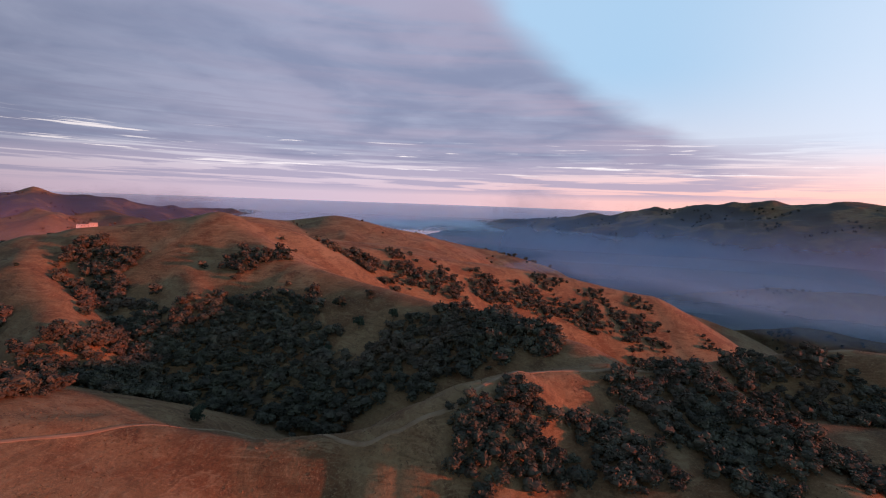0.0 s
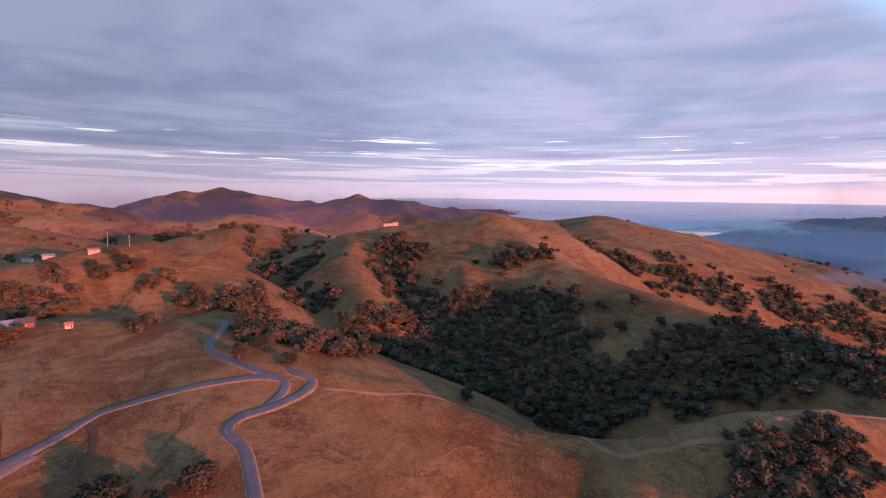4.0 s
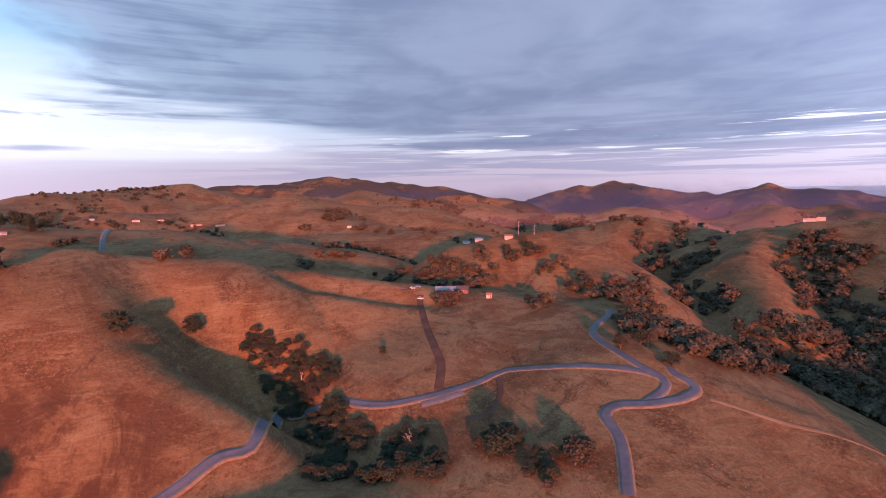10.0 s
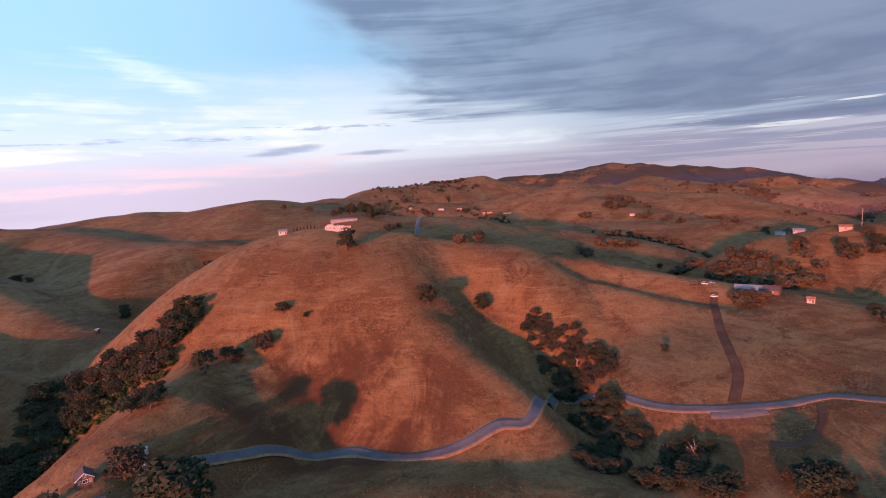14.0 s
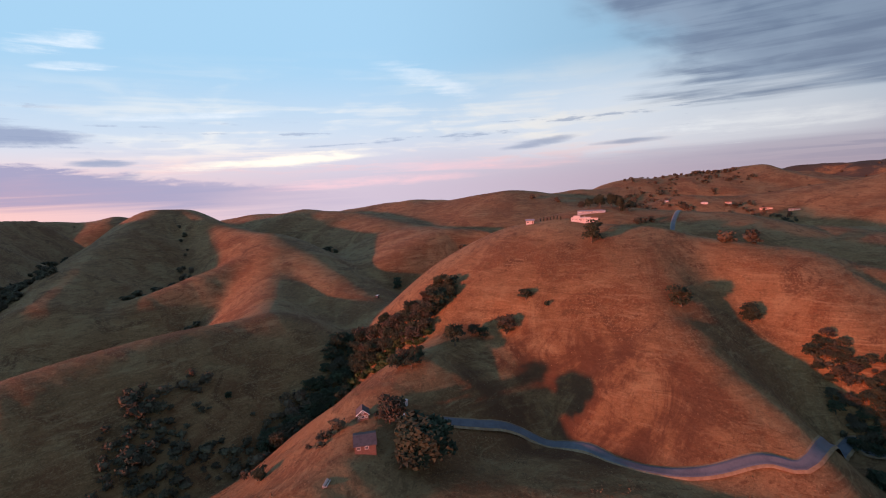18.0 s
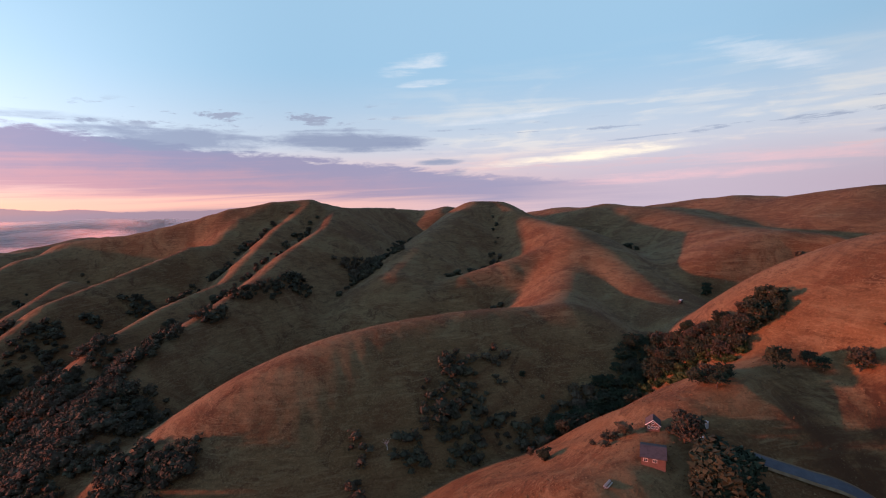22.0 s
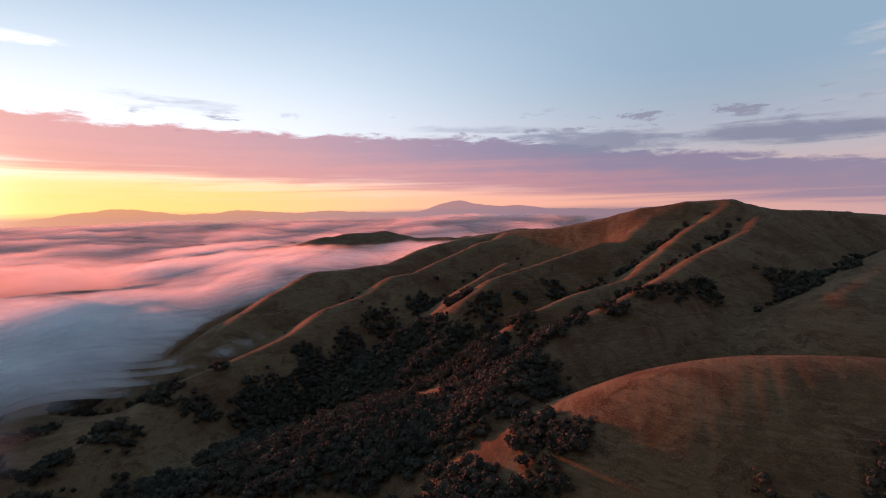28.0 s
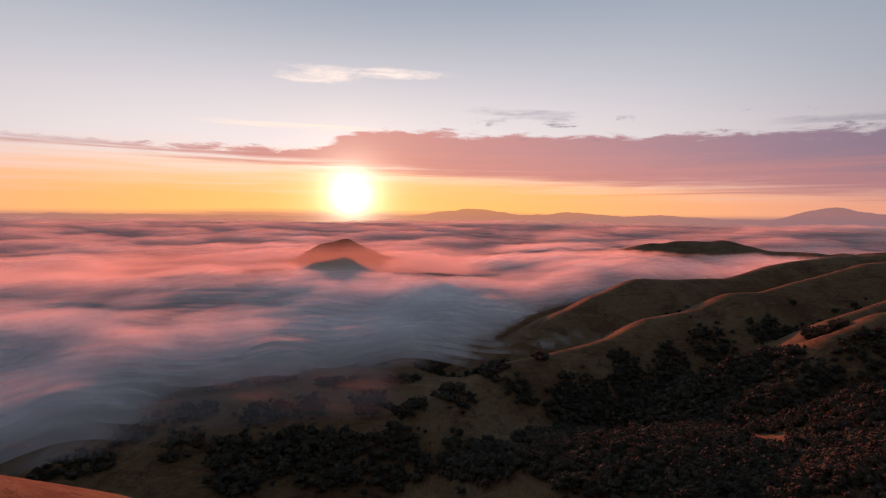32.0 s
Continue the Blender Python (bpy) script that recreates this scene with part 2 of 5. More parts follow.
def grass_material():
    """Dry summer grass: straw and grey-fawn sweeps, russet patches of dead weeds, faint cattle paths along the contours."""
    m, tree, shader = material("dry_grass", 0.95)
    p = place_of(tree)
    s = tree.nodes.new("ShaderNodeSeparateXYZ")
    tree.links.new(p.socket, s.inputs[0])
    px, py, pz = V(tree, s.outputs[0]), V(tree, s.outputs[1]), V(tree, s.outputs[2])
    wide, patch = noise_of(tree, p, 0.0055, 5, 0.6, 0.6), noise_of(tree, p, 0.017, 8, 0.66, 1.1)
    weeds, tuft = noise_of(tree, p, 0.028, 9, 0.74, 1.4), noise_of(tree, p, 0.16, 6, 0.72, 0.5)
    blade = noise_of(tree, p, 0.75, 5, 0.75, 0.3)
    c = mix(tree, wide.ramp(0.36, 0.64), (0.144, 0.083, 0.035), (0.172, 0.112, 0.053))
    c = mix(tree, patch.ramp(0.48, 0.60) * 0.85, c, (0.104, 0.049, 0.020))
    c = mix(tree, patch.ramp(0.47, 0.34) * 0.8, c, (0.192, 0.138, 0.067))
    c = mix(tree, weeds.ramp(0.53, 0.63) * 0.8, c, (0.064, 0.031, 0.014))
    c = mix(tree, tuft.ramp(0.52, 0.66) * 0.55, c, (0.084, 0.052, 0.022))
    c = mix(tree, tuft.ramp(0.46, 0.32) * 0.30, c, (0.212, 0.152, 0.077))
    c = mix(tree, blade.ramp(0.50, 0.68) * (0.25 + weeds.ramp(0.40, 0.62) * 0.45), c, (0.240, 0.174, 0.087))
    c = mix(tree, blade.ramp(0.49, 0.34) * (0.30 + patch.ramp(0.40, 0.62) * 0.45), c, (0.068, 0.041, 0.019))
    steps = noise_of(tree, join(tree, px * 0.05, py * 0.05, pz * 0.42), 1.0, 6, 0.70, 1.2)
    c = mix(tree, steps.ramp(0.53, 0.64) * 0.5, c, (0.212, 0.152, 0.077))
    c = mix(tree, steps.ramp(0.47, 0.36) * 0.5, c, (0.072, 0.043, 0.019))
    # dead weeds and painted shade on the foot of the hill over the lane
    a, b = (px + 216.0) * (1 / 40.0), (py + 118.0) * (1 / 78.0)
    c = mix(tree, ((a * a) + (b * b)).ramp(1.25, 0.45) * (weeds * 0.6 + patch * 0.4).ramp(0.42, 0.53) * 0.85, c, (0.060, 0.029, 0.014))
    # the far mountains are covered in dark chaparral
    far = ((px * px) + (py * py)).op("SQRT")
    cover = noise_of(tree, p, 0.0045, 7, 0.68, 0.4)
    c = mix(tree, far.ramp(1900, 2700) * cover.ramp(0.42, 0.52) * 0.88, c, (0.035, 0.036, 0.030))
    tree.links.new(c.socket, shader.inputs["Base Color"])
    bump(tree, shader, tuft * 0.7 + weeds * 0.9 + steps * 0.5 + blade * 0.25, 0.42, 2.0)
    return m


GRASS = grass_material()

# ---- helpers for things ----
rng = np.random.default_rng(7)


def part(name, bm, mat, parent=None, label=""):
    """Links a bmesh as one mesh object, under its parent if one is given."""
    me = bpy.data.meshes.new(name)
    bm.to_mesh(me)
    bm.free()
    me.materials.append(mat)
    ob = new(name, me)
    if parent is not None:
        ob.parent = parent
    return tagged(ob, label)


def from_arrays(name, verts, faces, mat, smooth=False):
    me = bpy.data.meshes.new(name)
    verts, faces = np.asarray(verts, np.float32), np.asarray(faces, np.int32)
    n, k = faces.shape
    me.vertices.add(len(verts))
    me.vertices.foreach_set("co", verts.ravel())
    me.loops.add(n * k)
    me.loops.foreach_set("vertex_index", faces.ravel())
    me.polygons.add(n)
    me.polygons.foreach_set("loop_start", np.arange(n, dtype=np.int32) * k)
    me.polygons.foreach_set("use_smooth", np.full(n, smooth))
    me.update(calc_edges=True)
    me.materials.append(mat)
    return me


def ground_at(x, y):
    return float(height(np.array([float(x)]), np.array([float(y)]))[0])


def box(bm, x0, y0, z0, x1, y1, z1):
    v = [bm.verts.new(c) for c in ((x0, y0, z0), (x1, y0, z0), (x1, y1, z0), (x0, y1, z0), (x0, y0, z1), (x1, y0, z1), (x1, y1, z1), (x0, y1, z1))]
    for f in ((3, 2, 1, 0), (4, 5, 6, 7), (0, 1, 5, 4), (1, 2, 6, 5), (2, 3, 7, 6), (3, 0, 4, 7)):
        bm.faces.new([v[i] for i in f])


# ---- the hills ----
# Crest lines: name, steepness of the flanks, roundness of the crest, reach of the flanks, and points along the crest.
HILLS = []


def bend(*points):
    """A crest rounded through its points, five steps to each stretch."""
    p = np.array([points[0], *points, points[-1]], float)
    out = []
    for a, b, c, d in zip(p, p[1:], p[2:], p[3:]):
        for u in np.arange(5) / 5:
            out.append(tuple(b + 0.5 * u * (c - a + u * (2 * a - 5 * b + 4 * c - d + u * (3 * (b - c) + d - a)))))
    return out + [points[-1]]


def ridge(name, steep, wide, reach, *crest):
    HILLS.append((name, steep, wide, reach, crest))


ridge("near_ridge", 0.75, 10, 60, (-238, 183, 29), (-191, 173, 26), (-168, 185, 28), (-144, 198, 26), (-109, 200, 21), (-79, 200, 18), (-41, 204, 20), (-18, 205, 26), (-3, 212, 33), (15, 221, 39), (39, 237, 40), (37, 240, 38), (82, 263, 34), (136, 273, 31), (179, 289, 35), (242, 286, 44), (287, 257, 45))
ridge("near_face", 0.3, 30, 90, (100, 229, 21), (150, 231, 19), (203, 221, 20), (236, 201, 26))
ridge("near_spur", 0.45, 10, 60, (140, 265, 32), (152, 217, 24), (158, 161, 18))
ridge("hill_a", 0.55, 25, 150, (-443, 462, 56), (-408, 493, 71), (-367, 512, 82), (-323, 529, 86), (-248, 546, 99), (-195, 578, 85), (-154, 621, 65), (-52, 678, 50), (6, 720, 37), (106, 773, 22), (200, 795, 5), (331, 794, -19))
ridge("front_spur", 0.6, 16, 90, (-246, 542, 97), (-181, 488, 77), (-131, 451, 60), (-70, 414, 50), (-6, 370, 44), (32, 339, 43), (80, 294, 39), (93, 269, 32))
ridge("spur_b", 0.7, 14, 90, (-405, 489, 70), (-353, 408, 57), (-290, 357, 40), (-250, 313, 30))
ridge("spur_c", 0.7, 12, 90, (-313, 524, 85), (-243, 460, 57), (-200, 403, 42))
ridge("hill_b", 0.6, 22, 90, (-490, 175, 62), (-464, 212, 73), (-436, 245, 79), (-395, 255, 71), (-341, 245, 54), (-306, 225, 40))
ridge("back_b", 0.35, 40, 150, (-629, 426, 62), (-608, 489, 76), (-552, 523, 64), (-516, 530, 58))
ridge("road_shelf", 0.28, 30, 90, (-381, 123, 38), (-360, 150, 39), (-311, 182, 38), (-270, 190, 39), (-216, 171, 37))
ridge("field", 0.16, 40, 110, (-192, 153, 26), (-253, 142, 25), (-300, 110, 30), (-357, 99, 33))
ridge("near_knoll", 0.3, 20, 70, (-168, 164, 23), (-159, 129, 16), (-151, 97, 14))
ridge("hill_e", 0.56, 42, 90, (-351, -221, 90), (-347, -208, 92), (-352, -191, 94), (-355, -161, 90), (-364, -126, 86), (-386, -54, 73), (-400, 5, 58), (-386, 82, 45))
ridge("spur_e", 0.62, 15, 60, (-362, -131, 86), (-307, -121, 65), (-272, -85, 47), (-245, -51, 32), (-237, -24, 24))
ridge("spur_cabin", 0.6, 15, 60, (-272, -187, 46), (-196, -186, 35), (-158, -181, 28), (-132, -170, 23), (-107, -157, 19), (-93, -154, 17))
ridge("plateau", 0.22, 40, 110, (-550, -241, 93), (-600, -150, 83), (-640, -60, 66), (-660, 0, 52))
ridge("ridge_m", 0.25, 50, 300, (-500, 1200, 67), (-416, 1337, 56), (-291, 1369, 70), (-192, 1387, 46), (-99, 1497, 14), (75, 1598, -20))
ridge("ridge_m2", 0.3, 40, 300, (-204, 876, 48), (-80, 927, 34), (46, 959, 7), (182, 983, -22), (340, 993, -52))
ridge("across", 0.3, 70, 600, (257, 3390, -34), (547, 3254, 41), (881, 3076, 72), (1288, 2709, 135), (1592, 2424, 170), (1781, 2160, 171), (1960, 1857, 167))
ridge("across_foot", 0.22, 60, 600, (527, 2342, -106), (845, 2139, -86), (1121, 1893, -73), (1349, 1610, -55))
ridge("hill_n", 0.35, 60, 150, (-515, -1084, 79), (-590, -928, 95), (-627, -779, 80), (-592, -610, 63), (-528, -460, 66))
ridge("hill_n2", 0.25, 60, 300, (-752, -1060, 75), (-834, -931, 96), (-876, -745, 100), (-909, -620, 113))
ridge("low_woods", 0.3, 40, 150, (598, 43, -94), (593, -91, -89), (549, -215, -86))
ridge("left_woods", 0.18, 60, 150, (825, 470, -103), (886, 284, -114), (895, 99, -107), (859, -43, -111), (685, -144, -110))
ridge("left_woods2", 0.18, 60, 300, (1135, 634, -123), (1280, 428, -109), (1389, 174, -102))
ridge("near_side", 0.3, 40, 90, (-110, -140, 8), (-160, -60, 8), (-170, 0, 8), (-155, 70, 6), (-110, 100, 2), (-60, 120, 0), (0, 130, 5), (50, 132, 0))
ridge("hill_g", 0.75, 34, 110, (-309, -962, 109), (-351, -936, 108), (-358, -815, 83), (-363, -679, 70), (-335, -603, 57), (-286, -522, 34), (-233, -437, 24), (-192, -368, 27))
ridge("spur_h", 0.6, 28, 90, *bend((-192, -368, 27), (-122, -371, 30), (-40, -364, 28), (11, -353, 20), (55, -337, 3), (91, -319, -17), (118, -298, -34)))
ridge("spur_g2", 0.62, 26, 90, (-355, -650, 62), (-298, -622, 45), (-240, -610, 35), (-176, -600, 23), (-117, -578, 4), (-64, -551, -11))
ridge("spur_g3", 0.6, 28, 110, (-300, -933, 108), (-241, -855, 86), (-184, -780, 67), (-137, -705, 51), (-91, -625, 31))
ridge("right_g", 0.55, 40, 90, (-367, -665, 67), (-345, -551, 51), (-327, -461, 32), (-305, -383, 20), (-285, -322, 14))
ridge("back_g", 0.35, 50, 150, (-52, -1499, 99), (-96, -1497, 100), (-190, -1488, 98), (-299, -1470, 85), (-368, -1434, 91))
ridge("hill_i", 0.95, 14, 300, (-167, -1138, 103), (-91, -1036, 105), (-44, -959, 111), (-13, -940, 119), (10, -930, 126), (54, -928, 127), (77, -927, 125), (145, -929, 116), (201, -939, 101), (317, -948, 79), (422, -961, 68))
ridge("spur_i1", 0.74, 15, 150, (-34, -901, 110), (-16, -806, 84), (42, -704, 57), (71, -630, 35), (122, -534, 12), (147, -460, -1), (156, -400, -14), (150, -354, -20))
ridge("spur_i2", 0.8, 12, 150, (10, -911, 121), (47, -853, 94), (68, -794, 78), (92, -726, 54), (118, -663, 28), (169, -586, 16), (196, -527, 3), (208, -467, -12), (204, -422, -27))
ridge("spur_i3", 0.8, 13, 150, (77, -927, 122), (125, -891, 99), (142, -858, 80), (148, -827, 62), (184, -794, 64), (230, -740, 47), (266, -691, 34), (298, -639, 21), (315, -591, 0), (313, -546, -24), (305, -494, -47))
ridge("ridge_j1", 0.66, 18, 150, (363, -996, 77), (443, -897, 53), (505, -745, 8), (524, -707, 6), (535, -647, -16), (546, -571, -28), (549, -496, -54), (556, -408, -66), (552, -324, -72), (524, -271, -76), (485, -188, -81))
ridge("ridge_j2", 0.62, 22, 200, (538, -1162, 54), (600, -1097, 44), (644, -988, 30), (663, -878, 3), (697, -785, 2), (719, -709, 2), (723, -632, -21), (715, -547, -45), (700, -483, -62), (679, -423, -75))
ridge("spur_j3", 0.74, 14, 120, (341, -789, 27), (359, -670, 1), (362, -599, -24), (374, -532, -42))
ridge("hill_k", 0.35, 50, 600, (1466, -1286, -48), (1425, -1473, 10), (1278, -1666, 36), (1119, -1718, 8), (960, -1755, 4), (903, -1951, 15), (788, -2054, 29))
ridge("peak_l", 0.55, 12, 600, (1840, -189, -47), (1826, -296, 7), (1810, -383, 31), (1796, -442, -3), (1777, -550, -61))
ridge("peak_l2", 1, 14, 300, (1500, -30, -35), (1496, -115, -33), (1489, -180, -59))
ridge("low_slope", 0.35, 40, 150, (327, -264, -81), (273, -305, -65), (230, -351, -51), (184, -399, -43))
ridge("olive_dome", 0.3, 40, 110, (-556, -68, 52), (-589, -35, 56), (-610, 2, 57), (-618, 47, 50), (-606, 72, 41))
ridge("pale_strip", 0.22, 40, 150, (-824, -100, 48), (-830, 23, 49), (-821, 119, 47), (-810, 183, 50), (-783, 242, 51))
ridge("pink_mid", 0.32, 45, 300, (-1106, -314, 85), (-1157, -231, 82), (-1192, -142, 88), (-1218, -69, 99), (-1240, 8, 109), (-1227, 85, 99), (-1197, 175, 86), (-1144, 291, 77), (-1096, 349, 60), (-1052, 385, 38))
ridge("pink_mid_spur", 0.36, 35, 200, (-1230, 8, 107), (-1099, 50, 81), (-1005, 103, 63), (-912, 183, 53))
ridge("pink_back", 0.32, 50, 400, (-1534, 224, 117), (-1529, 307, 98), (-1505, 411, 81), (-1433, 565, 70), (-1344, 666, 50))
ridge("pink_far", 0.32, 50, 400, (-1083, -625, 99), (-1237, -540, 107), (-1356, -513, 125), (-1434, -441, 134), (-1505, -371, 143), (-1555, -281, 143), (-1589, -187, 128), (-1578, -88, 104))
ridge("olive_far", 0.34, 40, 300, (-1163, 686, 42), (-1172, 729, 51), (-1133, 822, 55), (-1093, 875, 60), (-1036, 912, 47), (-976, 918, 26), (-910, 929, 8))
ridge("mountain", 0.34, 60, 600, (-2667, -421, 104), (-2880, -339, 137), (-2998, -97, 154), (-3049, 92, 160), (-3090, 245, 197), (-3077, 375, 183), (-2990, 602, 157), (-2879, 843, 132), (-2770, 1015, 104), (-2661, 1154, 61), (-2565, 1243, 28))
ridge("mountain_b", 0.34, 60, 600, (-2983, 1411, 26), (-2957, 1678, 72), (-2887, 1889, 112), (-2834, 2054, 138), (-2693, 2156, 109), (-2442, 2293, 74), (-2257, 2338, 54))
ridge("mountain_c", 0.34, 50, 600, (-2101, 2141, 16), (-2081, 2230, 53), (-2040, 2334, 89), (-1993, 2401, 106), (-1885, 2524, 97), (-1756, 2675, 72), (-1557, 2909, 42), (-1335, 3235, 11))
ridge("mountain_spur", 0.45, 40, 400, (-2693, 2156, 105), (-2298, 1929, 50), (-1975, 1767, -4))
ridge("mountain_spur_b", 0.45, 40, 400, (-2040, 2334, 86), (-1773, 2102, 37), (-1516, 1925, 4))
ridge("mountain_spur_c", 0.45, 40, 400, (-1885, 2524, 93), (-1570, 2258, 43), (-1324, 2062, 8))
# Gullies cut into the flanks: depth, half width, and points along the bed.
GULLIES = [
    (17, 23, [(-365, -119), (-343, -93), (-325, -72), (-322, -65), (-308, -47), (-294, -25), (-280, -11), (-244, 2), (-216, 25), (-185, 40)]),
    (9, 16, [(-254, -183), (-221, -178), (-186, -168)]),
    (8, 13, [(-344, 123), (-365, 77), (-379, 28), (-380, -24)]),
    (24, 34, [(-550, -405), (-500, -410), (-451, -412), (-398, -407), (-357, -400)]),
]
FLOOR = -260.0


def swell(x, y, size, seed):
    """Smooth noise from -1 to 1 over arrays, with features of that size in metres."""
    x, y = x / size, y / size
    i, j = np.floor(x), np.floor(y)
    u, v = x - i, y - j

    def corner(a, b):
        h = np.sin(a * 127.1 + b * 311.7 + seed * 74.7) * 43758.5453
        t = (h - np.floor(h)) * 6.2831853
        return np.cos(t) * (x - a) + np.sin(t) * (y - b)

    su, sv = u * u * u * (u * (u * 6 - 15) + 10), v * v * v * (v * (v * 6 - 15) + 10)
    low = corner(i, j) * (1 - su) + corner(i + 1, j) * su
    high = corner(i, j + 1) * (1 - su) + corner(i + 1, j + 1) * su
    return (low * (1 - sv) + high * sv) * 1.5


def height(x, y, rough=True):
    """The ground's height at arrays x, y: rounded ridges, blended into one another, over a valley floor."""
    x, y = np.asarray(x, float), np.asarray(y, float)
    far = np.hypot(x, y)
    k = 2.5 + 0.0032 * far
    acc = np.exp(np.zeros_like(x))
    base = np.full_like(x, FLOOR)
    top = base.copy()
    flanks = []
    for name, steep, wide, reach, crest in HILLS:
        best = np.full_like(x, -1e9)
        for (ax, ay, az), (bx, by, bz) in zip(crest, crest[1:]):
            dx, dy = bx - ax, by - ay
            u = np.clip(((x - ax) * dx + (y - ay) * dy) / (dx * dx + dy * dy), 0, 1)
            d = np.hypot(x - ax - u * dx, y - ay - u * dy)
            us = u
            drop = steep * (np.sqrt(d * d + wide * wide) - wide) + 0.45 * np.maximum(0, np.sqrt((d - reach) ** 2 + 900) * 0.5 + (d - reach) * 0.5)
            best = np.maximum(best, az + us * (bz - az) - drop)
        flanks.append(best)
        top = np.maximum(top, best)
    acc = np.exp((base - top) / k)
    for best in flanks:
        acc += np.exp((best - top) / k)
    z = top + k * np.log(acc) - k * 0.2
    for deep, wide, bed in GULLIES:
        d = np.full_like(x, 1e9)
        fade = np.ones_like(x)
        for n, ((ax, ay), (bx, by)) in enumerate(zip(bed, bed[1:])):
            dx, dy = bx - ax, by - ay
            u = np.clip(((x - ax) * dx + (y - ay) * dy) / (dx * dx + dy * dy), 0, 1)
            e = np.hypot(x - ax - u * dx, y - ay - u * dy)
            along = (n + u) / (len(bed) - 1)
            fade = np.where(e < d, np.clip(along * 4, 0, 1) * np.clip((1 - along) * 4, 0, 1), fade)
            d = np.minimum(d, e)
        z = z - deep * fade * np.exp(-(d / wide) ** 2)
    # knolls and rills, stronger on the far hills
    wild = np.clip((far - 520) / 900, 0, 1) * (0.5 + 0.5 * np.clip((far - 900) / 1500, 0, 1))
    fold = 1 - 2 * np.abs(swell(x, y, 260, 3)) + 0.5 * (1 - 2 * np.abs(swell(x, y, 120, 5)))
    z = z + wild * (9 * (fold - 0.75) + 5 * swell(x, y, 90, 9))
    z = z + np.clip((far - 1700) / 900, 0, 1) * 26 * (0.55 - 2 * np.abs(swell(x, y, 430, 14)))
    near = np.clip((far - 120) / 120, 0, 1)
    return z + near * (1.2 * swell(x, y, 115, 6) + 0.25 * swell(x, y, 46, 1) + 0.15 * swell(x, y, 17, 2) + 0.13 * swell(x, y, 7, 4))


def build_ground():
    turns, radii = 1120, [25 * (4900 / 25) ** (i / 400) for i in range(401)]
    a = np.linspace(0, 2 * math.pi, turns, endpoint=False)
    A, R = np.meshgrid(a, radii)
    X, Y = -np.sin(A) * R, np.cos(A) * R
    verts = np.stack([X, Y, height(X, Y)], -1).reshape(-1, 3)
    i, j = np.meshgrid(np.arange(len(radii) - 1), np.arange(turns), indexing="ij")
    a0, a1 = i * turns + j, i * turns + (j + 1) % turns
    faces = np.stack([a0, a1, a1 + turns, a0 + turns], -1).reshape(-1, 4)
    q = np.arange(turns)
    middle = len(verts)
    verts = np.vstack([verts, [[0, 0, float(height(np.zeros(1), np.zeros(1))[0])]]])
    faces = np.vstack([np.stack([a0, a1 + turns, a1], -1).reshape(-1, 3), np.stack([a0, a0 + turns, a1 + turns], -1).reshape(-1, 3), np.stack([np.full(turns, middle), q, (q + 1) % turns], -1)])
    return tagged(new("ground", from_arrays("ground", verts, faces[:, ::-1], GRASS, True)), "dry golden grass hills cut by dark wooded ravines", "ground", kind="structure")


ground = build_ground()

# ---- plants ----
def leaf_material(name, dark, light, warm, island):
    m, tree, shader = material(name, 0.85)
    if island:
        r = V(tree, tree.nodes.new("ShaderNodeNewGeometry").outputs["Random Per Island"])
    else:
        r = V(tree, tree.nodes.new("ShaderNodeObjectInfo").outputs["Random"])
    p = place_of(tree)
    n = noise_of(tree, p, 0.8, 4, 0.7)
    stand = noise_of(tree, p, 0.02, 3, 0.5) if island else r
    c = mix(tree, n.ramp(0.35, 0.7), dark, light)
    if island:
        each = noise_of(tree, p, 0.11, 2, 0.5)
        c = mix(tree, each.ramp(0.40, 0.64) * 0.7, c, tuple(0.55 * v for v in dark))
        c = mix(tree, each.ramp(0.50, 0.34) * 0.5, c, tuple(1.15 * v for v in light))
    c = mix(tree, stand.ramp(0.5, 0.72) * 0.5 + r * 0.15 if island else r.ramp(0.62, 0.95) * 0.55, c, warm)
    tree.links.new(c.socket, shader.inputs["Base Color"])
    bump(tree, shader, n, 0.6, 0.3)
    return m


LEAF = leaf_material("oak_leaves", (0.018, 0.027, 0.017), (0.046, 0.062, 0.034), (0.066, 0.050, 0.038), False)
WOODS = leaf_material("wood_leaves", (0.034, 0.036, 0.024), (0.074, 0.075, 0.046), (0.088, 0.060, 0.040), True)
GREEN = leaf_material("fresh_leaves", (0.020, 0.036, 0.010), (0.050, 0.074, 0.022), (0.040, 0.056, 0.018), True)


def bark_material():
    m, tree, shader = material("bark", 0.9)
    n = noise_of(tree, place_of(tree), 3.0, 5, 0.7)
    c = mix(tree, n.ramp(0.35, 0.65), (0.06, 0.045, 0.032), (0.15, 0.12, 0.09))
    tree.links.new(c.socket, shader.inputs["Base Color"])
    bump(tree, shader, n, 0.8, 0.05)
    return m


BARK = bark_material()
OCTA_V = np.array([(1, 0, 0), (-1, 0, 0), (0, 1, 0), (0, -1, 0), (0, 0, 1), (0, 0, -1)], float)
OCTA_F = np.array([(0, 2, 4), (2, 1, 4), (1, 3, 4), (3, 0, 4), (2, 0, 5), (1, 2, 5), (3, 1, 5), (0, 3, 5)])


TETRA_V = np.array([(1, 0, -0.5), (-0.5, 0.87, -0.5), (-0.5, -0.87, -0.5), (0, 0, 1)], float)
TETRA_F = np.array([(0, 1, 3), (1, 2, 3), (2, 0, 3), (0, 2, 1)])


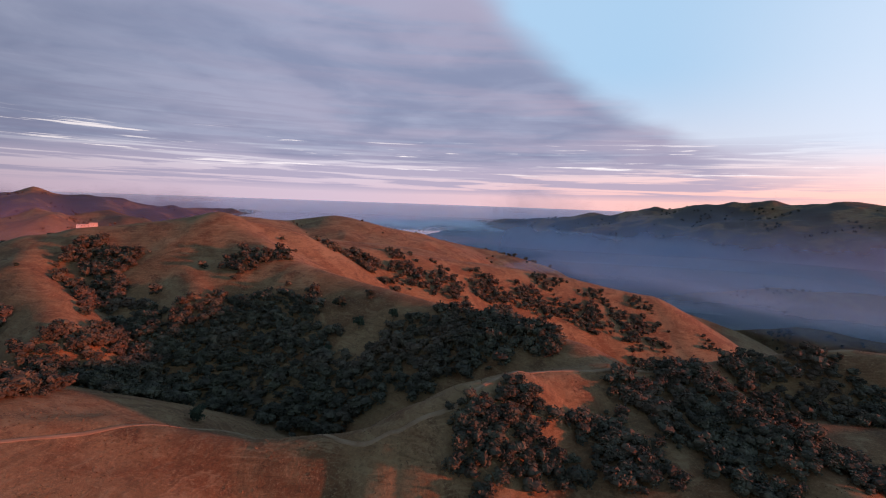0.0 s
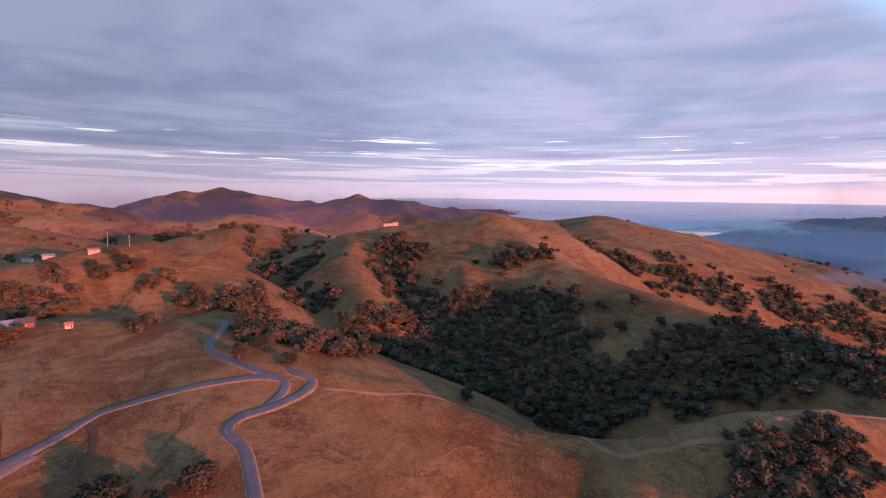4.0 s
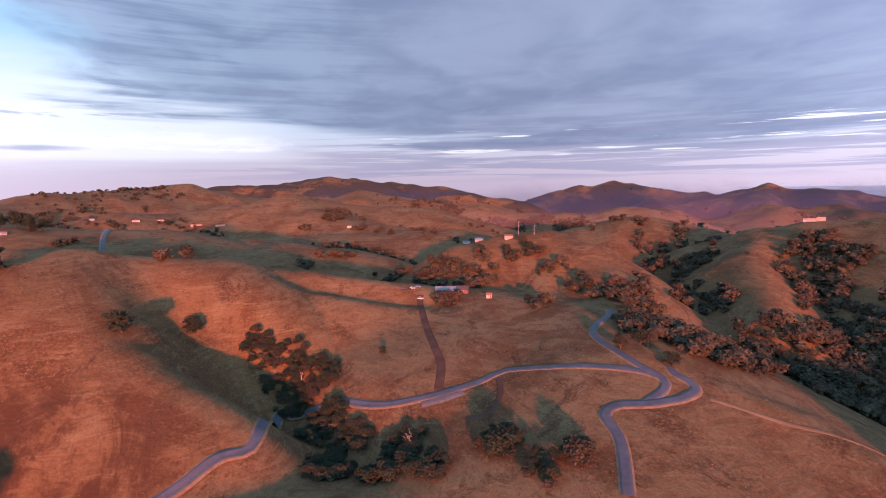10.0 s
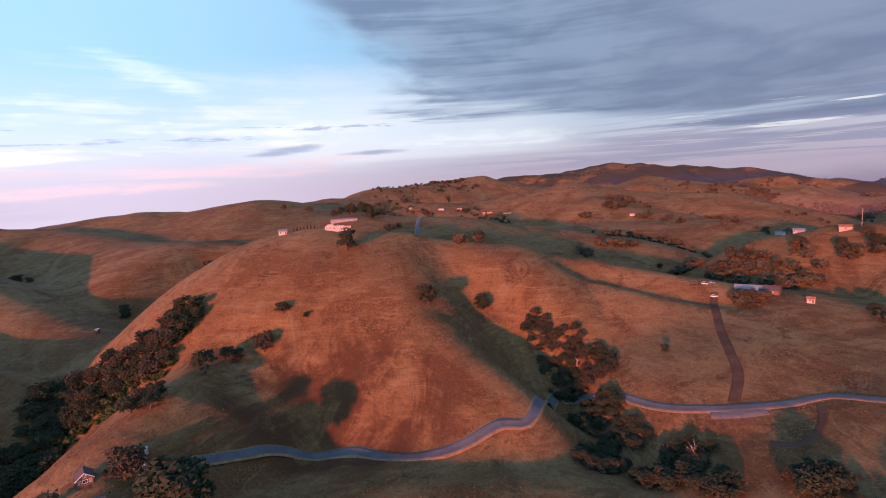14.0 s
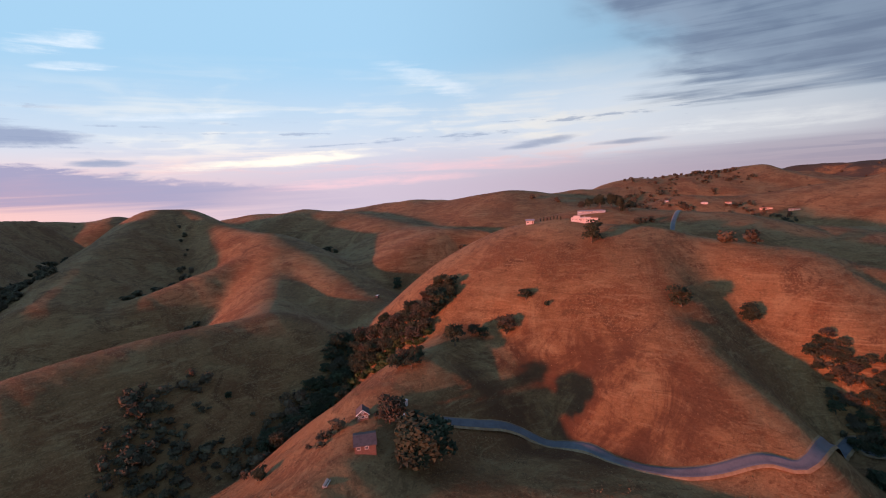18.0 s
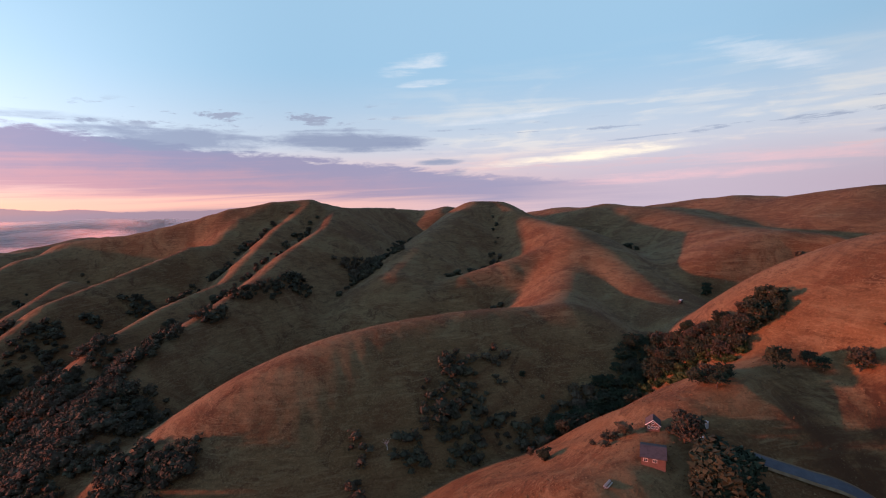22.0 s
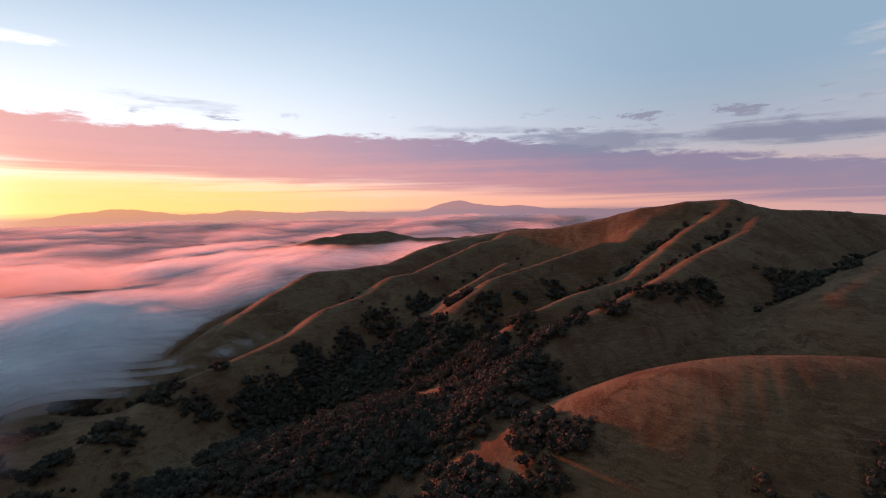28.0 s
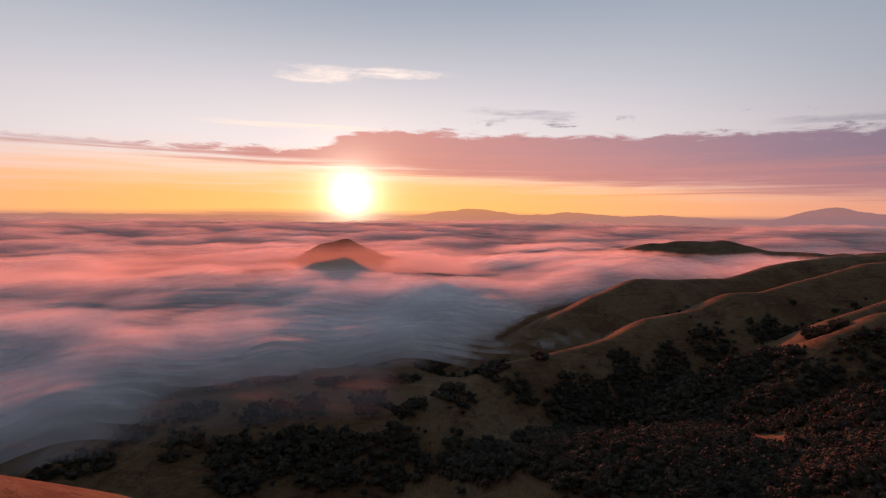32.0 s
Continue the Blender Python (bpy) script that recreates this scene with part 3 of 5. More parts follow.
def flecks(centres, sizes, gen):
    """Still smaller tufts, of four faces each."""
    n = len(centres)
    q, _ = np.linalg.qr(gen.normal(size=(n, 3, 3)))
    v = np.einsum("nij,nvj->nvi", q, TETRA_V[None] * gen.uniform(0.6, 1.4, (n, 4, 1))) * sizes[:, None, None] + centres[:, None, :]
    return v.reshape(-1, 3), (TETRA_F[None] + (np.arange(n) * 4)[:, None, None]).reshape(-1, 3)


def crown_points(n, lobes, gen, low=0.30):
    """Tuft centres over the outside of a few lobes, for a tree one unit high and about one wide."""
    at = []
    centres = [np.array([0, 0, 0.60])] + [np.array([math.cos(a) * r, math.sin(a) * r, z]) for a, r, z in zip(gen.uniform(0, 6.28, lobes), gen.uniform(0.14, 0.32, lobes), gen.uniform(low + 0.08, 0.76, lobes))]
    radii = [0.33] + list(gen.uniform(0.16, 0.26, lobes))
    total = sum(r * r for r in radii)
    for c, r in zip(centres, radii):
        k = max(3, round(n * r * r / total))
        d = gen.normal(size=(k, 3))
        d /= np.linalg.norm(d, axis=1)[:, None]
        d[:, 2] = np.where(d[:, 2] < -0.35, -d[:, 2] * 0.5, d[:, 2])
        at.append(c + d * r * gen.uniform(0.55, 1.08, (k, 1)) * np.array([1, 1, 0.95]))
    return np.vstack(at)


def limb(bm, a, b, ra, rb, sides=6):
    a, b = Vector(a), Vector(b)
    turn = (b - a).to_track_quat("Z", "Y")
    rings = []
    for p, r in ((a, ra), (b, rb)):
        rings.append([bm.verts.new(p + turn @ Vector((math.cos(6.2832 * i / sides) * r, math.sin(6.2832 * i / sides) * r, 0))) for i in range(sides)])
    for i in range(sides):
        bm.faces.new((rings[0][i], rings[0][(i + 1) % sides], rings[1][(i + 1) % sides], rings[1][i]))
    bm.faces.new(rings[1])


def make_tree(seed, tufts, lobes, label, leaf=None, low=0.12):
    """An oak one metre high, to be scaled: a forked trunk and a crown of tufts."""
    gen = np.random.default_rng(seed)
    tree = new("oak_tree", None)
    tagged(tree, label, "tree", "scattered oaks")
    bm = bmesh.new()
    fork = (gen.uniform(-0.03, 0.03), gen.uniform(-0.03, 0.03), 0.20)
    limb(bm, (0, 0, -0.06), fork, 0.045, 0.032)
    for _ in range(5):
        a, r = gen.uniform(0, 6.28), gen.uniform(0.14, 0.28)
        limb(bm, fork, (math.cos(a) * r, math.sin(a) * r, gen.uniform(0.45, 0.72)), 0.024, 0.008, 5)
    part("trunk", bm, BARK, tree)
    pts = crown_points(tufts, lobes, gen, low)
    v, f = flecks(pts, gen.uniform(0.022, 0.062, len(pts)), gen)
    crown = new("crown", from_arrays("crown", v, f, leaf or LEAF))
    crown.parent = tree
    return tree


OAKS = [
    make_tree(11, 760, 11, "dark green spreading oak on the dry grass slope"),
    make_tree(12, 680, 9, "russet-tinged live oak standing alone in dry grass"),
    make_tree(13, 740, 12, "broad low oak with an uneven open crown"),
    make_tree(14, 640, 8, "small rounded dark oak on the hillside"),
]


def plant(kind, x, y, tall, spread=1.0):
    m = pose(x, y, ground_at(x, y) - 0.15, 0, 0, float(rng.uniform(0, 360))) @ Matrix.Diagonal((tall * spread, tall * spread, tall, 1))
    if not kind.get("used"):
        kind["used"] = 1
        kind.matrix_basis = m
        return kind
    ob = copy_thing(kind, Matrix())
    ob.matrix_basis = m
    return ob


# Single oaks: place and height.
NORTH_OAKS = [(-55, 383, 8), (-78, 379, 10), (-59, 353, 10), (-34, 354, 9), (10, 352, 8), (-120, 239, 9), (-48, 329, 8), (-78, 338, 6), (-175, 538, 5), (-215, 177, 9), (-216, 165, 8), (-348, 402, 4), (-414, 212, 10), (-423, 195, 9), (-449, 178, 9), (-428, 213, 9)]
WEST_OAKS = [(-317, -151, 17), (-286, -84, 13), (-317, -56, 11), (-258, -167, 8), (-240, -170, 11), (-229, -186, 8), (-380, -419, 10), (-259, -153, 4), (-285, 50, 5), (-318, 163, 8), (-210, 178, 10), (-213, 163, 8), (-189, 175, 8), (-170, 74, 12), (-151, 97, 11), (-351, 113, 12), (-402, 144, 9), (-319, 164, 7), (-319, -58, 10), (-531, 88, 6), (-527, 116, 8), (-449, 177, 9), (-427, 197, 9), (-413, 212, 10), (-606, 258, 12)]
SOUTH_OAKS = [(-241, -226, 17), (-236, -233, 14), (-232, -181, 8), (-241, -170, 12), (-211, -186, 14), (-137, -161, 14), (-383, -421, 9), (290, -1043, 11), (590, -388, 7), (549, -281, 9), (459, -746, 9), (294, -1048, 10), (-94, -201, 7), (-127, -302, 5), (-386, -427, 9)]
for i, (x, y, tall) in enumerate(NORTH_OAKS + WEST_OAKS + SOUTH_OAKS):
    plant(OAKS[(i * 7 + i // 3) % 4], x, y, tall, float(rng.uniform(0.95, 1.3)))


# Tall trees behind the long house, and the old oak over the cabin.
for dx, dy, tall in ((-22, 16, 14), (-26, 4, 17), (-22, -8, 15), (-16, -18, 13), (-30, -14, 16), (-20, 26, 12), (-34, 10, 15), (-12, -26, 11), (-8, 24, 10)):
    plant(OAKS[(dx + dy) % 4], -512 + dx, -236 + dy, tall, float(rng.uniform(0.75, 1.05)))
old_oak = make_tree(15, 3200, 16, "huge dark live oak spreading over the cabin roof", None, 0.04)
plant(old_oak, (-134, -138)[0], (-134, -138)[1], 22, 1.3)


# Woods: circles of ground that the trees cover.
WOODLAND = {}


def wood(name, spacing, tall, tufts, label, *circles):
    WOODLAND[name] = (spacing, tall, tufts, label, circles)


wood("canyon", 6.8, 10, 60, "dense dark oak wood filling the ravine", (-329, 460, 20), (-300, 449, 25), (-285, 408, 20), (-464, 390, 26), (-299, 233, 20), (-416, 406, 22), (-233, 206, 26), (-208, 222, 28), (-221, 301, 30), (-211, 353, 32), (-175, 368, 32), (-142, 377, 32), (-118, 383, 26), (-190, 295, 30), (-166, 331, 32), (-135, 339, 34), (-104, 344, 26), (-86, 312, 30), (-61, 300, 25), (-181, 448, 18), (-152, 456, 12))
wood("spur_wood", 6.5, 9, 60, "dark oak wood on the shaded spur", (-27, 329, 20), (-3, 330, 22), (25, 329, 24), (48, 315, 20), (63, 293, 14), (9, 303, 22), (-16, 301, 20), (34, 301, 18))
wood("back_wood", 8, 9, 50, "russet-brown oak wood behind the ridge", (-132, 589, 16), (-96, 600, 22), (-44, 607, 25), (8, 619, 25), (65, 647, 25), (129, 672, 26), (199, 693, 26), (275, 703, 26), (59, 694, 20), (124, 702, 20), (-63, 648, 14), (237, 748, 18), (308, 753, 20))
wood("east_face", 5, 7.5, 64, "dark oak thicket covering the steep slope", (15, 202, 12), (31, 199, 15), (71, 215, 11), (101, 246, 14), (124, 269, 9), (137, 257, 19), (182, 272, 20), (217, 278, 14), (120, 222, 19), (153, 221, 20), (132, 193, 18), (82, 197, 16), (55, 194, 10), (16, 187, 11), (218, 253, 21), (169, 193, 16), (42, 216, 11), (69, 220, 8), (85, 227, 8))
wood("valley_edge", 8, 9, 44, "oaks along the edge of the hazy valley", (263, 677, 16), (306, 676, 16), (388, 693, 14), (232, 684, 14), (160, 685, 20), (83, 666, 20))
wood("west_groves", 7.5, 10, 50, "dark oak groves in the folds of rosy hills", (-458, 137, 22), (-421, 162, 23), (-502, 110, 10), (-572, 53, 11), (-563, 37, 7), (-577, 66, 8), (-530, 16, 7), (-375, -73, 10), (-1093, 113, 33), (-1012, 87, 25), (-979, 27, 12), (-917, 124, 14), (-874, 151, 11), (-804, 161, 8), (-1396, 458, 29), (-1365, 472, 22), (-1424, 362, 15), (-1180, 624, 53), (-1190, 590, 53), (-1229, 546, 40), (-1066, 657, 38))
wood("farm_groves", 6.5, 9, 56, "dark oak groves round the farms", (-445, 178, 8), (-414, 197, 7), (-407, 214, 9), (-377, 212, 9), (-372, 218, 9), (-334, 214, 10), (-312, 217, 8), (-313, 177, 6), (-307, 164, 5), (-609, 455, 9), (-582, 476, 8), (-523, 490, 6), (-1009, -287, 10), (-1220, -409, 10), (-1026, -478, 16), (-1075, -465, 13), (-845, -523, 8), (-861, -476, 8), (-1492, -394, 15), (-1432, -260, 12), (-353, 113, 10))
# Thickets of the north slope, with extra brush added in place of its shade.
wood("dark_brush", 6, 7, 44, "low dark brush, partly added as shade on the north slope", (-84, -311, 13), (-65, -279, 14), (-74, -268, 14), (-66, -298, 9), (-88, -290, 12), (-42, -264, 11), (-114, -316, 8), (-15, -269, 7), (-146, -276, 13), (-121, -265, 12), (-113, -180, 8), (-103, -273, 12), (-85, -315, 7), (-88, -291, 10), (-73, -275, 9), (-161, -277, 8), (-111, -301, 5), (-16, -269, 4), (-99, -219, 4), (-95, -271, 5))
wood("gully", 5.5, 9, 70, "russet oaks growing along the dry gully", (-249, 11, 12), (-228, 22, 10), (-204, 44, 9), (-178, 50, 8), (-176, 78, 7), (-155, 100, 5), (-154, 85, 7), (-287, 11, 13), (-298, -6, 13), (-308, -20, 8), (-285, -1, 11), (-207, 12, 10), (-192, 33, 10))
wood("cabin_canyon", 6, 8, 66, "black-green oaks packed in the narrow canyon", (-246, -234, 13), (-233, -239, 14), (-229, -257, 15), (-222, -274, 16), (-207, -288, 15), (-181, -277, 13), (-175, -191, 9), (-229, -308, 13), (-159, -269, 10), (-137, -264, 9))
wood("cabin_green", 4, 6, 50, "fresh green willows in the canyon bottom", (-224, -242, 9), (-209, -249, 9), (-222, -227, 7), (-204, -268, 8))
wood("south_fold", 7, 9, 56, "dark oaks in the folds of bare hills", (-80, -300, 8), (-73, -280, 7), (-161, -277, 11), (-11, -254, 5), (-110, -742, 14))
wood("dawn_gullies", 6.5, 10, 56, "dark oaks packed in gullies between the bare spurs", (342, -614, 18), (287, -588, 23), (269, -565, 13), (253, -628, 10), (219, -667, 14), (161, -624, 12), (282, -530, 21), (442, -681, 20), (452, -663, 12), (352, -543, 26), (453, -597, 19), (513, -477, 13), (147, -496, 18), (207, -512, 17), (190, -490, 16), (112, -536, 16), (87, -586, 15), (31, -633, 19), (60, -607, 15), (-51, -713, 21), (-81, -732, 18), (-113, -722, 11), (-58, -691, 24), (131, -741, 15), (102, -812, 16))
wood("dawn_hollow", 6, 10, 44, "black-green oak wood filling the shaded hollow", (220, -445, 26), (269, -457, 35), (340, -466, 30), (178, -430, 25), (159, -463, 20), (86, -286, 12), (116, -300, 17), (186, -351, 31), (222, -336, 26), (302, -363, 36), (228, -301, 34), (141, -247, 22), (317, -323, 35), (465, -448, 34), (460, -369, 38), (344, -259, 29), (110, -247, 14))
wood("shaded_brush", 6, 8, 44, "black-green brush over the shaded hollow", (494, -399, 27), (479, -474, 28), (369, -440, 24), (351, -492, 25), (227, -334, 17), (223, -397, 19), (165, -310, 15), (143, -333, 15), (101, -280, 12), (178, -289, 14), (235, -289, 16), (315, -301, 18), (353, -275, 19), (258, -254, 15), (86, -292, 13), (210, -438, 20), (317, -525, 26), (475, -605, 32), (156, -402, 18))
wood("fog_shore", 6.5, 9, 44, "dark oaks along the shore of the fog", (750, 13, 30), (727, -53, 29), (614, -112, 25), (774, -197, 32), (589, -192, 25), (1136, -458, 49), (551, -299, 25), (492, -172, 21), (534, -139, 22), (551, -72, 22), (558, -22, 22), (585, 41, 23), (577, 93, 23), (528, 51, 21), (544, 122, 22), (510, 7, 20), (501, -53, 20), (559, 163, 23), (739, 109, 30), (493, -223, 22), (503, -311, 24))
wood("dawn_foot", 6, 10, 44, "dark oak wood under the edge of the fog", (550, -378, 10), (512, -476, 13), (529, -283, 12), (443, -692, 21), (456, -667, 16), (348, -624, 18), (392, -491, 25), (473, -531, 27), (363, -536, 34), (377, -465, 47), (282, -470, 43), (246, -335, 43), (298, -297, 32), (191, -364, 38), (150, -380, 32), (296, -248, 30), (234, -279, 32), (148, -249, 26), (95, -245, 21), (393, -276, 31), (374, -207, 34), (469, -81, 38), (442, -138, 36), (405, -202, 35), (333, -251, 32), (286, -293, 32), (284, -350, 35), (487, -12, 38), (491, -46, 32), (468, -375, 39), (436, -472, 42), (213, -312, 30), (199, -390, 34))


def wood_tree(seed, tufts):
    """A tree of a wood, one unit high: a few lumpy boughs of foliage with ragged tufts over them."""
    g = np.random.default_rng(seed)
    pts = crown_points(tufts, 5, g, 0.10)
    pts[:, 2] -= 0.10
    v, f = flecks(pts, g.uniform(0.035, 0.095, len(pts)), g)
    vs, fs, base = [v], [f], len(v)
    for k in range(4):
        a, r = g.uniform(0, 6.2832), (0.0 if k == 0 else g.uniform(0.12, 0.26))
        at = np.array([math.cos(a) * r, math.sin(a) * r, 0.46 if k == 0 else g.uniform(0.22, 0.6)])
        size = 0.25 if k == 0 else g.uniform(0.13, 0.19)
        vs.append(LUMP_V * g.uniform(0.8, 1.12, (len(LUMP_V), 1)) * size + at)
        fs.append(LUMP_F + base)
        base += len(LUMP_V)
    return np.vstack(vs), np.vstack(fs)


def lump():
    """A ball of 32 faces: an octahedron with its edges halved."""
    verts, faces, mid = [tuple(v) for v in OCTA_V], [], {}
    for tri in OCTA_F:
        m = []
        for a, b in ((tri[0], tri[1]), (tri[1], tri[2]), (tri[2], tri[0])):
            key = (min(a, b), max(a, b))
            if key not in mid:
                c = np.add(verts[a], verts[b])
                mid[key] = len(verts)
                verts.append(tuple(c / np.linalg.norm(c)))
            m.append(mid[key])
        faces += [(tri[0], m[0], m[2]), (m[0], tri[1], m[1]), (m[2], m[1], tri[2]), tuple(m)]
    return np.array(verts), np.array(faces)


LUMP_V, LUMP_F = lump()


def grow(name, circles, spacing, tall, tufts, label, leaf):
    """A wood as one mesh: trees set close over the circles."""
    gen = np.random.default_rng(len(name) * 31 + len(circles))
    spots = []
    for x, y, r in circles:
        gap = spacing * (1.0 if math.hypot(x, y) < 450 else 1.15 if math.hypot(x, y) < 800 else 1.5)
        for _ in range(max(2, int(2.5 * 3.14159 * r * r / gap / gap))):
            a, d = gen.uniform(0, 6.2832), r * (1.0 - 0.35 * gen.uniform()) * math.sqrt(gen.uniform()) + gen.exponential(r * 0.10)
            spots.append((x + math.cos(a) * d, y + math.sin(a) * d))
    spots = np.array(spots)
    keep = np.ones(len(spots), bool)
    for i in range(len(spots)):
        if keep[i]:
            close = np.hypot(*(spots - spots[i]).T) < spacing * 0.55
            close[: i + 1] = False
            keep &= ~close
    spots = spots[keep]
    z = height(spots[:, 0], spots[:, 1])
    shapes = [wood_tree(900 + k, int(tufts * 1.5)) for k in range(6)]
    vs, fs, base = [], [], 0
    for (x, y), g in zip(spots, z):
        v, f = shapes[gen.integers(6)]
        a, s = gen.uniform(0, 6.2832), tall * gen.uniform(0.4, 1.3)
        w = s * gen.uniform(1.0, 1.5)
        c, n = math.cos(a) * w, math.sin(a) * w
        vs.append(np.stack([v[:, 0] * c - v[:, 1] * n + x, v[:, 0] * n + v[:, 1] * c + y, v[:, 2] * s + g - 0.2], -1))
        fs.append(f + base)
        base += len(v)
    ob = new("woodland", from_arrays("woodland", np.vstack(vs), np.vstack(fs), leaf))
    return tagged(ob, label, "woods", kind="stuff")


def scatter(circles, gap, seed):
    """Spots over the circles, no two nearer than about the gap."""
    gen = np.random.default_rng(seed)
    spots = []
    for x, y, r in circles:
        for _ in range(int(14 * r * r / gap / gap)):
            a, d = gen.uniform(0, 6.2832), r * 1.05 * math.sqrt(gen.uniform(0, 1))
            p = (x + math.cos(a) * d, y + math.sin(a) * d)
            if all(math.hypot(p[0] - q[0], p[1] - q[1]) > gap * 0.75 for q in spots):
                spots.append(p)
    return spots


# The nearest groves stand as single trees.
for name, gap, low, high in (("gully", 5.0, 4.5, 7.5), ("cabin_canyon", 7.4, 8.0, 13.0)):
    for i, (x, y) in enumerate(scatter(WOODLAND[name][4], gap, 60 + len(name))):
        plant(OAKS[(i * 5 + i // 4) % 4], x, y, float(rng.uniform(low, high)), float(rng.uniform(1.05, 1.5)))

for name, (spacing, tall, tufts, label, circles) in WOODLAND.items():
    if name == "gully":
        grow(name, circles, 4.2, 4.2, 40, "low russet brush filling the gully", WOODS)
    if name in ("gully", "cabin_canyon"):
        continue
    grow(name, circles, spacing, tall, tufts, label, GREEN if name == "cabin_green" else WOODS)


def far_scrub():
    """Oaks and brush in the hollows of the farther hills."""
    gen = np.random.default_rng(77)
    n = 120000
    a, r = np.radians(gen.uniform(-62, 262, n)), 430 * (3600 / 430) ** gen.uniform(0, 1, n) 
    x, y = -np.sin(a) * r, np.cos(a) * r
    d = 6 + r * 0.012
    z = height(x, y)
    hollow = (height(x + d, y) + height(x - d, y) + height(x, y + d) + height(x, y - d) - 4 * z) / d
    mass = np.array([noise.noise((u * 0.006, v * 0.006, 1.5)) + 0.6 * noise.noise((u * 0.02, v * 0.02, 7.5)) for u, v in zip(x, y)])
    deg = np.degrees(a)
    bare = np.where((deg > 112) & (deg < 200), 0.62, np.where(deg > 200, 0.5, 0.0)) + np.where((r < 620) & (deg > 40), 0.25, 0.0)
    keep = (hollow * 1.6 + mass * 0.85 - bare > 0.36) & (z > -235)
    x, y, z, r = x[keep], y[keep], z[keep], r[keep]
    x, y, z, r = x[:6000], y[:6000], z[:6000], r[:6000]
    g = np.random.default_rng(5)
    pts = crown_points(22, 3, g, 0.1)
    pts[:, 2] -= 0.1
    v, f = flecks(pts, g.uniform(0.14, 0.24, len(pts)), g)
    s = gen.uniform(4.5, 11.0, len(x)) * np.where(r > 1500, 1.5, 1.0)
    t = gen.uniform(0, 6.28, len(x))
    c, k = np.cos(t) * s * 1.15, np.sin(t) * s * 1.15
    vx = v[None, :, 0] * c[:, None] - v[None, :, 1] * k[:, None] + x[:, None]
    vy = v[None, :, 0] * k[:, None] + v[None, :, 1] * c[:, None] + y[:, None]
    vz = v[None, :, 2] * s[:, None] + z[:, None] - 0.3
    fs = f[None] + (np.arange(len(x)) * len(v))[:, None, None]
    ob = new("hillside_scrub", from_arrays("hillside_scrub", np.stack([vx, vy, vz], -1).reshape(-1, 3), fs.reshape(-1, 3), WOODS))
    return tagged(ob, "dark oak scrub filling the hollows of the far hills", "scrub", kind="stuff")


far_scrub()


def tussocks():
    """Dry tussocks and low brush on the nearer slopes."""
    gen = np.random.default_rng(21)
    n = 90000
    a, r = np.radians(gen.uniform(-60, 235, n)), 140 * (520 / 140) ** gen.uniform(0, 1, n)
    x, y = -np.sin(a) * r, np.cos(a) * r
    keep = swell(x, y, 38, 12) + 0.7 * swell(x, y, 11, 13) + gen.uniform(-0.5, 0.5, n) > 0.12
    x, y = x[keep], y[keep]
    z = height(x, y)
    v, f = flecks(np.stack([x, y, z + 0.1], -1), gen.uniform(0.15, 0.55, len(x)) * gen.uniform(0.5, 1, len(x)), gen)
    ob = new("dry_tussocks", from_arrays("dry_tussocks", v, f, TUSSOCK))
    return tagged(ob, "dry grass tussocks and low brown brush on the slopes", "grass", kind="stuff")


TUSSOCK = leaf_material("tussock", (0.10, 0.060, 0.028), (0.20, 0.135, 0.068), (0.065, 0.042, 0.020), True)
tussocks()


# ---- roads ----
def surface(name, tones, scale, rough, lift=0.3):
    m, tree, shader = material(name, rough)
    p = place_of(tree)
    a, b = noise_of(tree, p, scale, 5, 0.65), noise_of(tree, p, scale * 14, 3, 0.7)
    c = mix(tree, a.ramp(0.35, 0.65), tones[0], tones[1])
    c = mix(tree, b.ramp(0.5, 0.75) * 0.35, c, tones[2])
    tree.links.new(c.socket, shader.inputs["Base Color"])
    bump(tree, shader, b, lift, 0.05)
    return m


ASPHALT = surface("asphalt", ((0.062, 0.072, 0.090), (0.092, 0.104, 0.124), (0.13, 0.14, 0.155)), 0.12, 0.45)
DIRT = surface("bare_earth", ((0.062, 0.036, 0.026), (0.088, 0.053, 0.037), (0.12, 0.078, 0.052)), 0.1, 0.95)
PALE = surface("worn_track", ((0.17, 0.115, 0.065), (0.21, 0.15, 0.088), (0.12, 0.078, 0.044)), 0.15, 0.95)
VERGE = surface("pale_verge", ((0.17, 0.115, 0.066), (0.235, 0.175, 0.105), (0.11, 0.075, 0.042)), 0.3, 0.95)


def smooth_line(points, step=3.0):
    """A smooth curve through the points, in even steps."""
    p = [np.array(q[:2], float) for q in points]
    p = [2 * p[0] - p[1]] + p + [2 * p[-1] - p[-2]]
    out = []
    for a, b, c, d in zip(p, p[1:], p[2:], p[3:]):
        n = max(2, int(np.hypot(*(c - b)) / step))
        for i in range(n):
            t = i / n
            out.append(0.5 * (2 * b + (c - a) * t + (2 * a - 5 * b + 4 * c - d) * t * t + (3 * b - a - 3 * c + d) * t ** 3))
    out.append(p[-2])
    return np.array(out)


